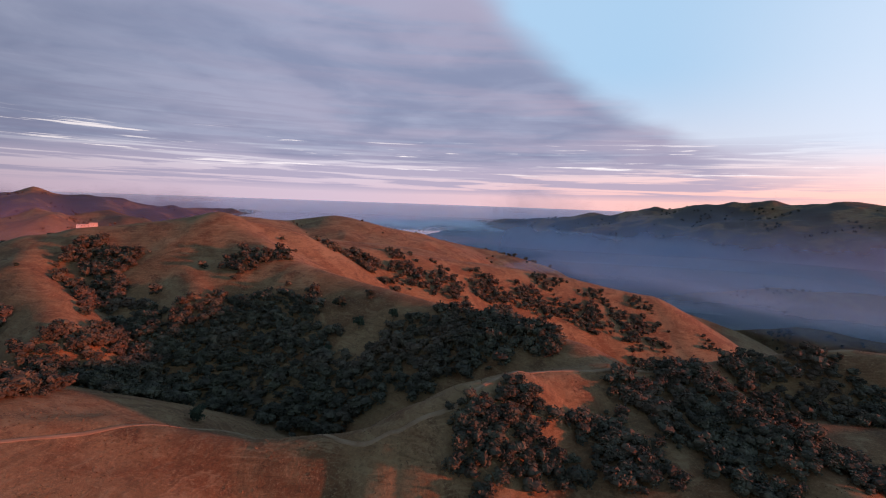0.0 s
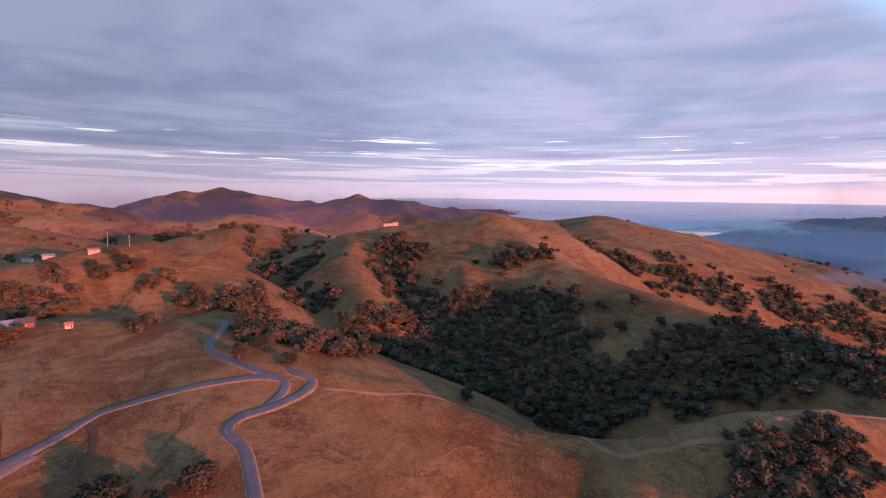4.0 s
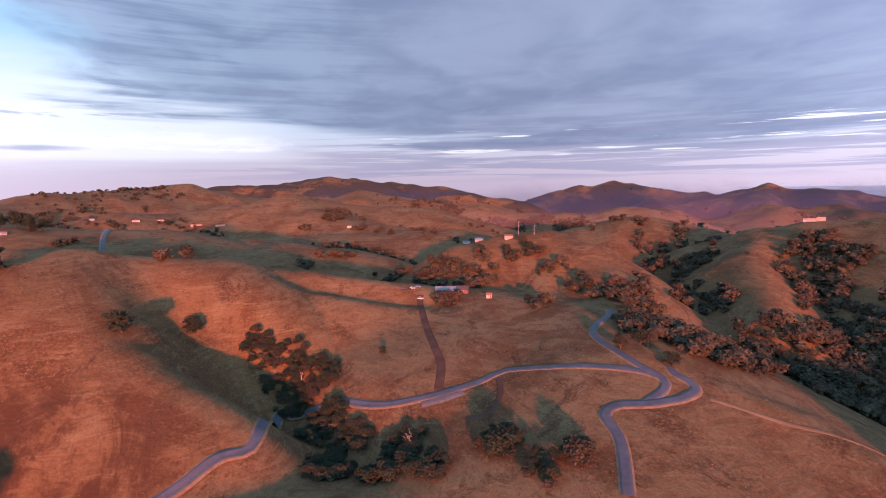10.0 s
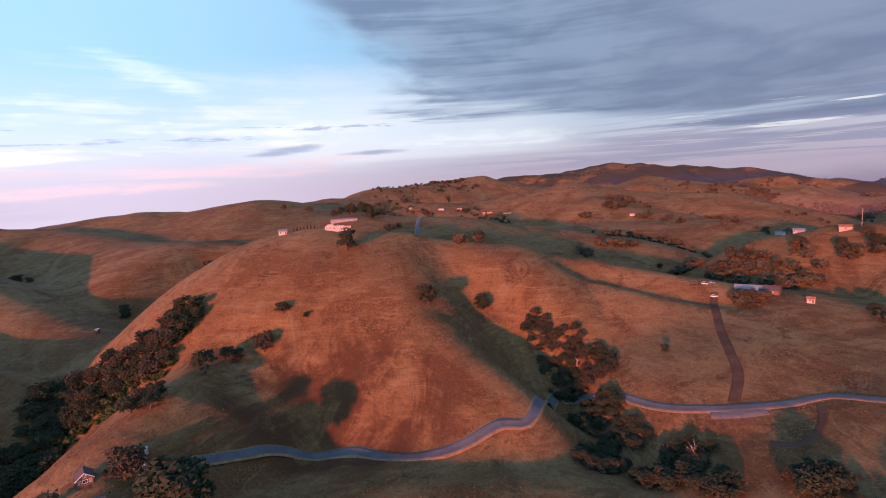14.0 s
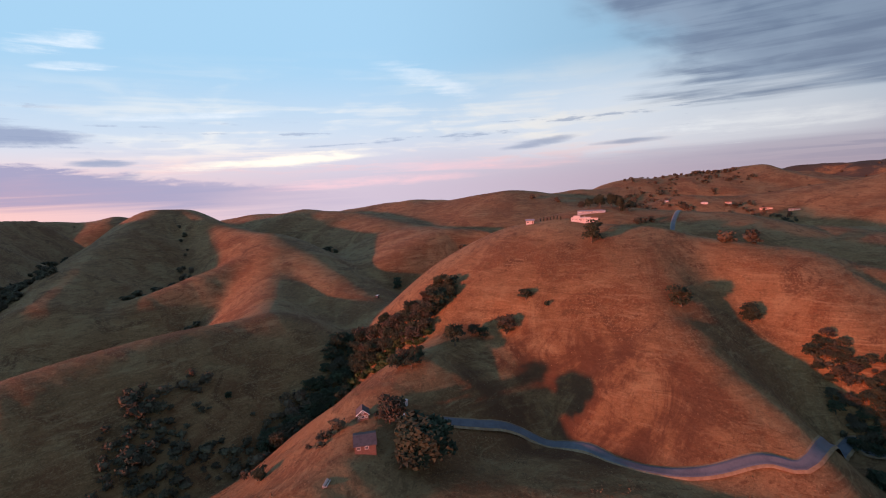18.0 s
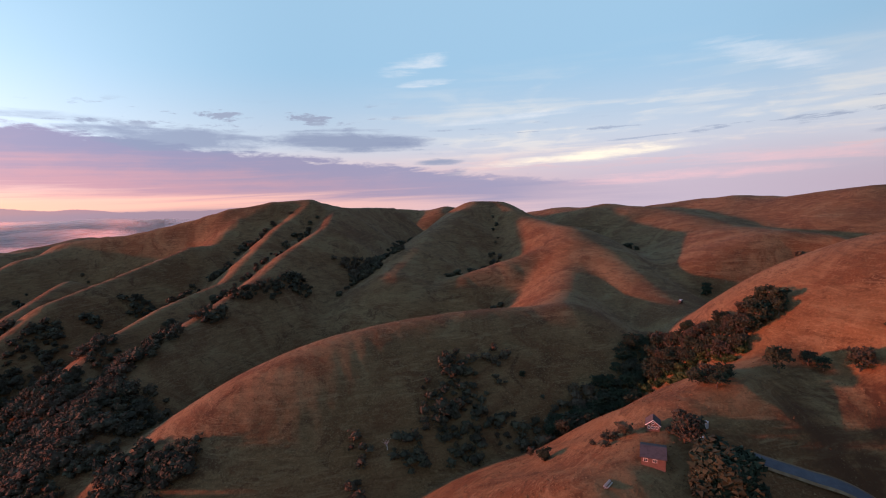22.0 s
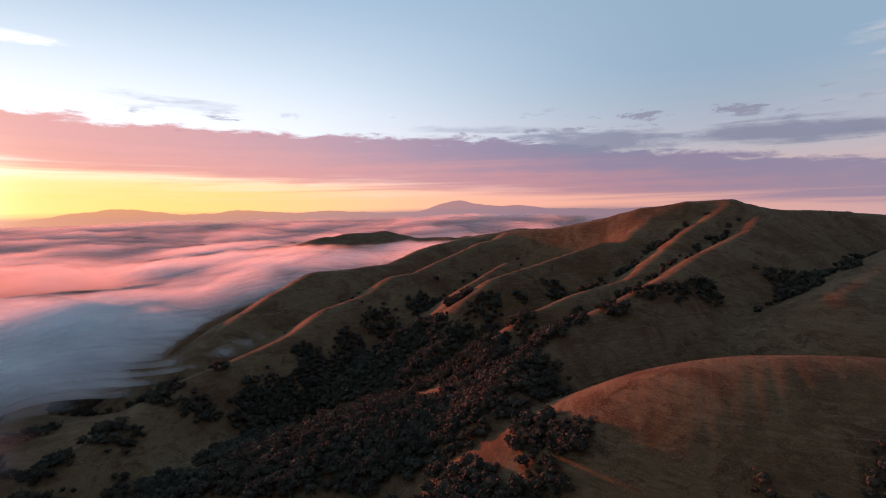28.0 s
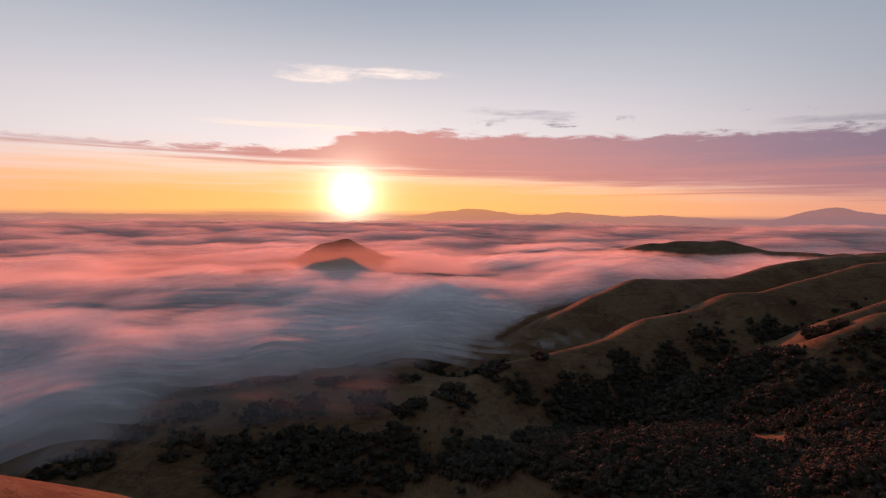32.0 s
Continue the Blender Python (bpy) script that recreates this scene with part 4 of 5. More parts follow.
def lay(name, points, width, mat, label, lift=0.35, category="road"):
    """A strip that follows the ground, with edges that fall to it."""
    line = smooth_line(points)
    along = np.gradient(line, axis=0)
    along /= np.linalg.norm(along, axis=1)[:, None]
    side = np.stack([-along[:, 1], along[:, 0]], -1)
    offs = np.array([-0.62, -0.5, -0.25, 0, 0.25, 0.5, 0.62]) * width
    rows = line[:, None, :] + side[:, None, :] * offs[None, :, None]
    mid = height(line[:, 0], line[:, 1])
    z = height(rows[..., 0].ravel(), rows[..., 1].ravel()).reshape(rows.shape[:2])
    z = np.maximum(z, mid[:, None] - 0.4) + lift
    z[:, 0] -= lift + 0.5
    z[:, -1] -= lift + 0.5
    v = np.concatenate([rows, z[..., None]], -1).reshape(-1, 3)
    n, m = rows.shape[:2]
    i, j = np.meshgrid(np.arange(n - 1), np.arange(m - 1), indexing="ij")
    a = i * m + j
    f = np.stack([a, a + m, a + m + 1, a + 1], -1).reshape(-1, 4)
    f = f[:, ::-1] if np.cross(np.append(side[0], 0), np.append(along[0], 0))[2] > 0 else f
    return tagged(new(name, from_arrays(name, v, f, mat, True)), label, category, kind="structure")


lay("verge", [(-131, 105), (-148, 116), (-158, 121), (-171, 124), (-174, 132), (-169, 145), (-167, 160), (-170, 171), (-176, 173), (-183, 171), (-188, 173)], 5.46, VERGE, "pale worn grass verge along the lane", 0.25, "verge")
lay("road", [(-131, 105), (-148, 116), (-158, 121), (-171, 124), (-174, 132), (-169, 145), (-167, 160), (-170, 171), (-176, 173), (-183, 171), (-188, 173)], 4.2, ASPHALT, "narrow grey asphalt lane winding down the ridge", 0.45)
lay("verge", [(-170, 143), (-175, 158), (-182, 163), (-196, 160), (-221, 160), (-242, 166), (-252, 176), (-265, 194), (-278, 202)], 4.94, VERGE, "pale worn grass verge along the lane", 0.2, "verge")
lay("road", [(-170, 143), (-175, 158), (-182, 163), (-196, 160), (-221, 160), (-242, 166), (-252, 176), (-265, 194), (-278, 202)], 3.8, ASPHALT, "grey asphalt lane climbing to the farm", 0.4)
lay("verge", [(-183, 163), (-194, 154), (-228, 112), (-232, 103), (-229, 89), (-228, 71), (-230, 55), (-238, 38), (-263, 15), (-280, -7)], 4.94, VERGE, "pale worn grass verge along the lane", 0.16, "verge")
lay("road", [(-183, 163), (-194, 154), (-228, 112), (-232, 103), (-229, 89), (-228, 71), (-230, 55), (-238, 38), (-263, 15), (-280, -7)], 3.8, ASPHALT, "grey asphalt lane crossing the pasture", 0.36)
lay("verge", [(-280, -7), (-273, -12), (-218, -18), (-211, -32), (-199, -47), (-193, -63), (-193, -76), (-199, -102), (-192, -128), (-159, -152)], 5.46, VERGE, "pale worn grass verge along the lane", 0.3, "verge")
lay("road", [(-280, -7), (-273, -12), (-218, -18), (-211, -32), (-199, -47), (-193, -63), (-193, -76), (-199, -102), (-192, -128), (-159, -152)], 4.2, ASPHALT, "grey asphalt lane curving round the hill foot", 0.5)
lay("track", [(-232, 69), (-254, 77), (-278, 80), (-315, 85), (-354, 92), (-369, 96)], 4.5, DIRT, "brown dirt drive up to the farmyard", 0.3)
lay("track", [(-163, 172), (-124, 204), (-94, 243), (-39, 200), (-16, 200), (4, 207), (13, 212), (31, 232), (62, 253), (124, 269), (177, 292), (242, 284)], 1.9, PALE, "pale worn track along the grassy ridge", 0.22)
lay("verge", [(-811, -222), (-509, -158), (-489, -140), (-488, -126), (-484, -107), (-484, -85), (-490, -63)], 4.68, VERGE, "pale worn grass verge along the lane", 0.3, "verge")
lay("road", [(-811, -222), (-509, -158), (-489, -140), (-488, -126), (-484, -107), (-484, -85), (-490, -63)], 3.6, ASPHALT, "grey road over the high pasture", 0.5)
lay("track", [(-227, 100), (-212, 94), (-201, 84), (-203, 73)], 3, DIRT, "faint dirt loop below the lane", 0.25)


GRAVEL = surface("gravel", ((0.10, 0.098, 0.10), (0.14, 0.135, 0.135), (0.075, 0.07, 0.07)), 0.5, 0.95)
lay("pull_off", [(-227, 58), (-226, 68), (-227, 79)], 8, GRAVEL, "grey gravel pull-off beside the lane", 0.3, "pavement")


# ---- fog and haze ----
def mist_material(name, tone, scatter, solid, grain, drift):
    """Thin cloud: lets light through, thicker where the mesh says so and where its billows lie."""
    m, tree, shader = material(name, 1.0)
    tree.nodes.remove(shader)
    out = tree.nodes["Material Output"]
    p = place_of(tree)
    stretch = tree.nodes.new("ShaderNodeMapping")
    stretch.inputs["Rotation"].default_value = (0, 0, radians(drift))
    stretch.inputs["Scale"].default_value = (1.0, 0.38, 1.0)
    tree.links.new(p.socket, stretch.inputs["Vector"])
    q = V(tree, stretch.outputs[0])
    a, b = noise_of(tree, q, grain, 6, 0.6, 0.5), noise_of(tree, q, grain * 4.3, 5, 0.62, 0.6)
    att = tree.nodes.new("ShaderNodeAttribute")
    att.attribute_name = "depth"
    deep = V(tree, att.outputs["Fac"])
    thick = (deep * 1.55 + (a - 0.5) * 1.5 + (b - 0.5) * 0.8 - 0.42).ramp(0.0, 0.75) * solid
    body, back, clear = tree.nodes.new("ShaderNodeBsdfDiffuse"), tree.nodes.new("ShaderNodeBsdfTranslucent"), tree.nodes.new("ShaderNodeBsdfTransparent")
    relief = tree.nodes.new("ShaderNodeBump")
    relief.inputs["Strength"].default_value, relief.inputs["Distance"].default_value = 0.6, 30.0
    tree.links.new((a * 0.7 + b * 0.3).socket, relief.inputs["Height"])
    tree.links.new(relief.outputs[0], body.inputs["Normal"])
    body.inputs[0].default_value = back.inputs[0].default_value = (*tone, 1)
    both, final = tree.nodes.new("ShaderNodeMixShader"), tree.nodes.new("ShaderNodeMixShader")
    both.inputs[0].default_value = scatter
    tree.links.new(body.outputs[0], both.inputs[1])
    tree.links.new(back.outputs[0], both.inputs[2])
    tree.links.new(thick.socket, final.inputs[0])
    tree.links.new(clear.outputs[0], final.inputs[1])
    tree.links.new(both.outputs[0], final.inputs[2])
    tree.links.new(final.outputs[0], out.inputs["Surface"])
    return m


def mist(name, az0, az1, r0, r1, level, billow, soft, mat, label, shape, near=None):
    """A sheet of mist over a sector. level(r, az): its height; soft: how far above the ground it is full; near(az): where it begins."""
    na, nr = (int((az1 - az0) * 2.2), 200) if billow > 5 else (int((az1 - az0) * 1.5), 90)
    A, R = np.meshgrid(np.radians(np.linspace(az0, az1, na)), r0 * (r1 / r0) ** np.linspace(0, 1, nr))
    X, Y, D = -np.sin(A) * R, np.cos(A) * R, np.degrees(A)
    U, W = X * 0.866 - Y * 0.5, (X * 0.5 + Y * 0.866) * 0.42
    if billow > 0:
        # round-topped billows of three sizes, drawn out across the wind
        puff = sum(amp * np.abs(swell(U + 37 * shape, W, size, shape)) for amp, size in ((1.0, 190.0), (0.55, 85.0), (0.28, 38.0))) + 0.7 * swell(U, W, 420.0, shape + 2)
    else:
        puff = 0.0
    Z = level(R, D) + billow * puff
    over = np.clip((Z - height(X, Y)) / soft, 0, 1)
    start = near(D) if near else r0
    rim = np.clip((D - az0) / 9, 0, 1) * np.clip((az1 - D) / 7, 0, 1) * np.clip((R / start - 1) / 0.45, 0, 1)
    i, j = np.meshgrid(np.arange(nr - 1), np.arange(na - 1), indexing="ij")
    a = i * na + j
    f = np.stack([a, a + 1, a + na + 1, a + na], -1).reshape(-1, 4)
    me = from_arrays(name, np.stack([X, Y, Z], -1).reshape(-1, 3), f, mat, True)
    att = me.attributes.new("depth", "FLOAT", "POINT")
    att.data.foreach_set("value", (over * rim).ravel().astype(np.float32))
    return tagged(new(name, me), label, "fog", kind="stuff")


FOG = mist_material("fog", (0.97, 0.95, 0.95), 0.72, 0.97, 0.0026, -62)
BLUE = mist_material("haze_sheet", (0.62, 0.70, 0.84), 0.3, 0.22, 0.0012, 20)


PALE_FOG = mist_material("pale_fog", (0.80, 0.93, 1.0), 0.5, 0.9, 0.0012, -20)
SLOPE = mist_material("slope_fog", (0.95, 0.92, 0.93), 0.7, 0.26, 0.006, -62)


def fog_level(lift):
    """The fog lies low under the dawn woods, banks up against the bare ridge and climbs towards the horizon."""
    return lambda r, az: (lift + np.interp(r, [500, 700, 1000, 1300, 1900, 2600, 3400, 4100, 4900], [-98, -78, -62, -50, -48, -34, -4, 26, 58])
                          + np.interp(az, [196, 206, 226, 244], [24, 46, 40, 0]) * np.interp(r, [950, 1250, 1800, 2400], [0, 1, 1, 0])
                          + np.interp(az, [236, 252], [0, 12]) * np.interp(r, [1000, 1300], [1, 0]))


def fog_start(az):
    return np.interp(az, [205, 224, 246, 262, 300], [720, 640, 540, 500, 480])


mist("valley_fog", 190, 306, 480, 4890, fog_level(-26), 4, 46, FOG, "pink-lit morning fog lying over the valley floor", 3.1, fog_start)
mist("slope_fog", 246, 304, 400, 1000, lambda r, az: -74 + np.clip((r - 400) / 600, 0, 1) * 4, 22, 42, SLOPE, "thin torn fog drifting up the wooded slope", 41.3)


def fog_rows(az0, az1, r0, r1, ratio, label):
    """The fog's rolling top: row behind row of low ragged swells, so that the low sun shines through them."""
    na, nz = int((az1 - az0) * 2.6), 7
    A = np.radians(np.linspace(az0, az1, na))
    vs, fs, deep, base, r, k = [], [], [], 0, r0, 0
    while r < r1:
        D = np.degrees(A)
        R = r * (1 + 0.035 * np.sin(A * 9 + k * 0.12) + 0.02 * np.sin(A * 23 + k * 0.2))
        x, y = -np.sin(A) * R, np.cos(A) * R
        low, soil = fog_level(-10)(R, D), height(x, y)
        roll = np.clip(0.72 + 0.60 * swell(x, y, 420, 4) + 0.32 * swell(x, y, 150, 8) + 0.16 * swell(x, y, 70, 9), 0.25, 1.5)
        tall = 40 * roll
        thick = np.clip((low + tall * 0.7 - soil) / 22, 0, 1) * np.clip((R / fog_start(D) - 0.95) / 0.22, 0, 1) * np.clip((D - az0) / 6, 0, 1) * np.clip((az1 - D) / 6, 0, 1)
        for i in range(nz):
            u = i / (nz - 1)
            lean = 1 + 0.012 * u
            vs.append(np.stack([x * lean, y * lean, low + tall * u], -1))
            deep.append(thick * np.clip((low + tall * u - soil) / 26, 0, 1) * (1 - u ** 1.8) * (0.70 + 0.30 * np.clip(roll, 0, 1)))
        i, j = np.meshgrid(np.arange(nz - 1), np.arange(na - 1), indexing="ij")
        a = base + i * na + j
        fs.append(np.stack([a, a + 1, a + na + 1, a + na], -1).reshape(-1, 4))
        base += nz * na
        r += max(30.0, (ratio - 1) * r)
        k += 1
    me = from_arrays("fog_swells", np.vstack(vs), np.vstack(fs), SWELL, True)
    att = me.attributes.new("depth", "FLOAT", "POINT")
    att.data.foreach_set("value", np.concatenate(deep).astype(np.float32))
    return tagged(new("fog_swells", me), label, "fog", kind="stuff")


SWELL = mist_material("fog_swell", (0.90, 0.96, 1.0), 0.85, 0.46, 0.0035, -62)
fog_rows(194, 304, 470, 4850, 1.034, "pink backlit swells rolling over the fog")
# valley haze put into five flat see-through sheets, its blue in their colour
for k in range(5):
    mist("haze_sheet", -66, 30, 800 + 100 * k, 4880 - 5 * k, lambda r, az, k=k: -40 - 40 * k + np.clip((r - 1500) / 3300, 0, 1) * (80 + 26 * k), 0, 70, BLUE, "blue-tinted haze sheets layered in the far valley", 11.3 + 2.3 * k)
mist("far_fog_bank", -70, 44, 2300, 4890, lambda r, az: -60 + np.clip((r - 2300) / 2590, 0, 1) * 146, 0, 60, PALE_FOG, "white fog bank lying beyond the far hills", 23.7)


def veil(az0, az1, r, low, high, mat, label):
    """Distance haze put into a thin tinted curtain round a sector, densest at its foot."""
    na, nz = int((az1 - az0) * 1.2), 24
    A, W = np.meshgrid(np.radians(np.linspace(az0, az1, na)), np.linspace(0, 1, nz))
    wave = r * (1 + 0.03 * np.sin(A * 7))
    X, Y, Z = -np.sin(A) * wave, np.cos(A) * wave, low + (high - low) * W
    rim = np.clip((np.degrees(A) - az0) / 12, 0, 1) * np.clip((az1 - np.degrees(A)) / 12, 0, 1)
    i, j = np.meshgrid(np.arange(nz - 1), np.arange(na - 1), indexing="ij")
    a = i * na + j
    me = from_arrays("haze_curtain", np.stack([X, Y, Z], -1).reshape(-1, 3), np.stack([a, a + 1, a + na + 1, a + na], -1).reshape(-1, 4), mat, True)
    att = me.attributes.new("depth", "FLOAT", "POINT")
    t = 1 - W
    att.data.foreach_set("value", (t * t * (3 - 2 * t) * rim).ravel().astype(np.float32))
    return tagged(new("haze_curtain", me), label, "haze", kind="stuff")


# Haze and dawn glow of the far air are put into these curtain tints.
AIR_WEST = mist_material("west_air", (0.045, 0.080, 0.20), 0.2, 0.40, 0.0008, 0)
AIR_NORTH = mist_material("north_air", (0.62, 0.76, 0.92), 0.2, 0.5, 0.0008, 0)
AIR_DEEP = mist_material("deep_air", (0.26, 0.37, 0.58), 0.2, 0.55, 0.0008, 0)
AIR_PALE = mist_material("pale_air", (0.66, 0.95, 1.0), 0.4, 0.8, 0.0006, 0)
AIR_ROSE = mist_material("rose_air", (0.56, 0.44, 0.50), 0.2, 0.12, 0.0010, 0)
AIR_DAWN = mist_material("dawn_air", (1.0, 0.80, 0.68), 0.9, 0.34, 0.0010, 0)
veil(236, 300, 1450, -90, 100, AIR_DAWN, "warm-tinted haze curtain before the rising sun")
veil(24, 112, 1250, -80, 170, AIR_ROSE, "rose-tinted haze curtain before the far hills")
veil(16, 96, 2750, -60, 230, AIR_WEST, "violet-tinted haze curtain before the far mountains")
veil(-60, 46, 4300, -140, 150, AIR_PALE, "pale-tinted haze curtain along the horizon")
veil(-70, 34, 1500, -250, 30, AIR_NORTH, "blue-tinted haze curtain in the valley")
veil(-70, 4, 1800, -250, 420, AIR_DEEP, "blue-tinted haze curtain before the far ridge")


# ---- buildings ----
def paint(name, tone, rough=0.7, stain=0.8):
    m, tree, shader = material(name, rough)
    n = noise_of(tree, place_of(tree), 0.7, 5, 0.65)
    c = mix(tree, n.ramp(0.4, 0.7), tone, tuple(t * stain for t in tone))
    tree.links.new(c.socket, shader.inputs["Base Color"])
    return m


WHITE, CREAM, BROWN, GREYWALL = paint("white_paint", (0.44, 0.42, 0.41)), paint("cream_stucco", (0.40, 0.32, 0.27)), paint("brown_boards", (0.16, 0.09, 0.07)), paint("grey_boards", (0.26, 0.28, 0.31))
ROOF_RED, ROOF_GREY, ROOF_DARK = paint("clay_tiles", (0.30, 0.14, 0.09), 0.8, 0.7), paint("grey_shingles", (0.22, 0.24, 0.27), 0.8, 0.7), paint("dark_shingles", (0.085, 0.075, 0.08), 0.8, 0.7)
TRIM = paint("white_trim", (0.78, 0.77, 0.75), 0.5, 0.9)
RUBBER, METAL = paint("black_rubber", (0.02, 0.02, 0.02), 0.8), paint("galvanised_steel", (0.50, 0.52, 0.54), 0.4)
GLASS = bpy.data.materials.new("window_glass")
GLASS.use_nodes = True
gb = GLASS.node_tree.nodes["Principled BSDF"]
gb.inputs["Base Color"].default_value, gb.inputs["Roughness"].default_value, gb.inputs["Specular IOR Level"].default_value = (0.03, 0.035, 0.045, 1), 0.06, 0.8


def gable(bm, w, d, z0, z1, over):
    """A pitched roof with thickness, ridge along x."""
    x, y, t = w / 2 + over, d / 2 + over, 0.25
    pts = [(-y, z0 - over * (z1 - z0) / (d / 2)), (0, z1), (y, z0 - over * (z1 - z0) / (d / 2))]
    ring = [(a, b) for a, b in pts] + [(a, b + t) for a, b in reversed(pts)]
    ends = [[bm.verts.new((sx, a, b)) for a, b in ring] for sx in (-x, x)]
    n = len(ring)
    for i in range(n):
        bm.faces.new((ends[0][i], ends[0][(i + 1) % n], ends[1][(i + 1) % n], ends[1][i]))
    for e, flip in ((ends[0], True), (ends[1], False)):
        for quad in ((0, 1, 4, 5), (1, 2, 3, 4)):
            q = [e[i] for i in quad]
            bm.faces.new(q[::-1] if flip else q)


def hip(bm, w, d, z0, z1, over):
    x, y, r = w / 2 + over, d / 2 + over, max(0.5, w / 2 - d / 2)
    low = [bm.verts.new(c) for c in ((-x, -y, z0), (x, -y, z0), (x, y, z0), (-x, y, z0))]
    eave = [bm.verts.new(c) for c in ((-x, -y, z0 + 0.2), (x, -y, z0 + 0.2), (x, y, z0 + 0.2), (-x, y, z0 + 0.2))]
    top = [bm.verts.new((-r, 0, z1)), bm.verts.new((r, 0, z1))]
    bm.faces.new(low[::-1])
    for i in range(4):
        bm.faces.new((low[i], low[(i + 1) % 4], eave[(i + 1) % 4], eave[i]))
    bm.faces.new((eave[0], eave[1], top[1], top[0]))
    bm.faces.new((eave[1], eave[2], top[1]))
    bm.faces.new((eave[2], eave[3], top[0], top[1]))
    bm.faces.new((eave[3], eave[0], top[0]))


def window(parent, x, y, z, w, h, face):
    """A framed window on a wall that faces +x, -x, +y or -y."""
    turn = {"-y": 0, "+x": 90, "+y": 180, "-x": 270}[face]
    bm = bmesh.new()
    t = 0.12
    for a in ((-w / 2, -0.06, 0, -w / 2 + t, 0.05, h), (w / 2 - t, -0.06, 0, w / 2, 0.05, h), (-w / 2 + t, -0.06, 0, w / 2 - t, 0.05, t), (-w / 2 + t, -0.06, h - t, w / 2 - t, 0.05, h), (-0.04, -0.05, t, 0.04, 0.05, h - t)):
        box(bm, *a)
    fr = part("window", bm, TRIM, parent)
    fr.matrix_basis = pose(x, y, z, 0, 0, turn)
    bm = bmesh.new()
    box(bm, -w / 2 + t, -0.02, t, w / 2 - t, 0.04, h - t)
    part("pane", bm, GLASS, fr)


def door(parent, x, y, w, h, face, mat):
    turn = {"-y": 0, "+x": 90, "+y": 180, "-x": 270}[face]
    bm = bmesh.new()
    box(bm, -w / 2, -0.05, 0, w / 2, 0.05, h)
    d = part("door", bm, mat, parent)
    d.matrix_basis = pose(x, y, 0.1, 0, 0, turn)


def house(name, x, y, turn, blocks, label, category="house", sink=1.2, openings=()):
    """Blocks: (cx, cy, width, depth, wall height, roof rise, roof kind, wall, roof). Openings: (x, y, z, w, h, face)."""
    ob = new(name, None)
    spots = [(x + math.cos(radians(turn)) * cx - math.sin(radians(turn)) * cy, y + math.sin(radians(turn)) * cx + math.cos(radians(turn)) * cy) for cx, cy, *_ in blocks]
    ob.matrix_basis = pose(x, y, 0.5 * max(ground_at(*s) for s in spots) + 0.5 * sum(ground_at(*s) for s in spots) / len(spots), 0, 0, turn)
    for cx, cy, w, d, tall, rise, kind, wall, roof in blocks:
        bm = bmesh.new()
        box(bm, cx - w / 2, cy - d / 2, -sink - 2.5, cx + w / 2, cy + d / 2, tall)
        if kind == "gable":
            for sx in (cx - w / 2, cx + w / 2):
                tri = [bm.verts.new((sx, cy - d / 2, tall)), bm.verts.new((sx, cy + d / 2, tall)), bm.verts.new((sx, cy, tall + rise))]
                bm.faces.new(tri if sx > cx else tri[::-1])
        part("wall", bm, wall, ob)
        bm = bmesh.new()
        if kind == "gable":
            gable(bm, w, d, tall, tall + rise, 0.5)
        elif kind == "hip":
            hip(bm, w, d, tall, tall + rise, 0.6)
        else:
            for a in ((-w / 2 - 0.15, -d / 2 - 0.15, tall, w / 2 + 0.15, d / 2 + 0.15, tall + 0.18), (-w / 2 - 0.15, -d / 2 - 0.15, tall + 0.18, w / 2 + 0.15, -d / 2 + 0.1, tall + rise), (-w / 2 - 0.15, d / 2 - 0.1, tall + 0.18, w / 2 + 0.15, d / 2 + 0.15, tall + rise)):
                box(bm, *a)
        r = part("roof", bm, roof, ob)
        r.matrix_basis = pose(cx, cy, 0)
        if kind == "none":
            continue
        for sx in np.arange(-w / 2 + 1.6, w / 2 - 1.2, 3.2):
            window(ob, cx + sx, cy - d / 2 - 0.01, 0.9, 1.5, 1.3, "-y")
    for wx, wy, wz, ww, wh, face in openings:
        window(ob, wx, wy, wz, ww, wh, face)
    bx, by, bw, bd = blocks[0][:4]
    door(ob, bx + bw / 2 - 0.9 if bw < 9 else bx, by - bd / 2 - 0.02, 1.0, 2.05, "-y", BROWN)
    return tagged(ob, label, category)


def chimney(parent, x, y, z0, z1):
    bm = bmesh.new()
    box(bm, x - 0.4, y - 0.4, z0, x + 0.4, y + 0.4, z1)
    box(bm, x - 0.5, y - 0.5, z1, x + 0.5, y + 0.5, z1 + 0.15)
    part("chimney", bm, CREAM, parent)


mansion = house("mansion", -350, -175, 114, [(0, 0, 18, 9, 3.2, 0.5, "flat", WHITE, WHITE), (-4, 1.5, 6, 7, 5.0, 0.5, "flat", WHITE, WHITE), (12, -0.5, 6.5, 7, 2.8, 1.2, "hip", WHITE, ROOF_RED)], "large white flat-roofed villa on the hill crest")
mansion.scale = (0.8, 0.8, 0.62)
mansion.location.z += 0.7
chimney(mansion, 3, 2, 3.3, 5.4)
house("shed", -337, -212, 120, [(0, 0, 6, 4.5, 2.6, 1.0, "gable", WHITE, ROOF_GREY)], "small white shed on the grassy hill crest", "shed")
long_house = house("long_house", -506, -241, 116, [(0, 0, 32, 9, 3.4, 1.6, "hip", GREYWALL, ROOF_GREY)], "long low pale grey house before dark trees")
long_house.scale = (0.9, 0.9, 0.62)
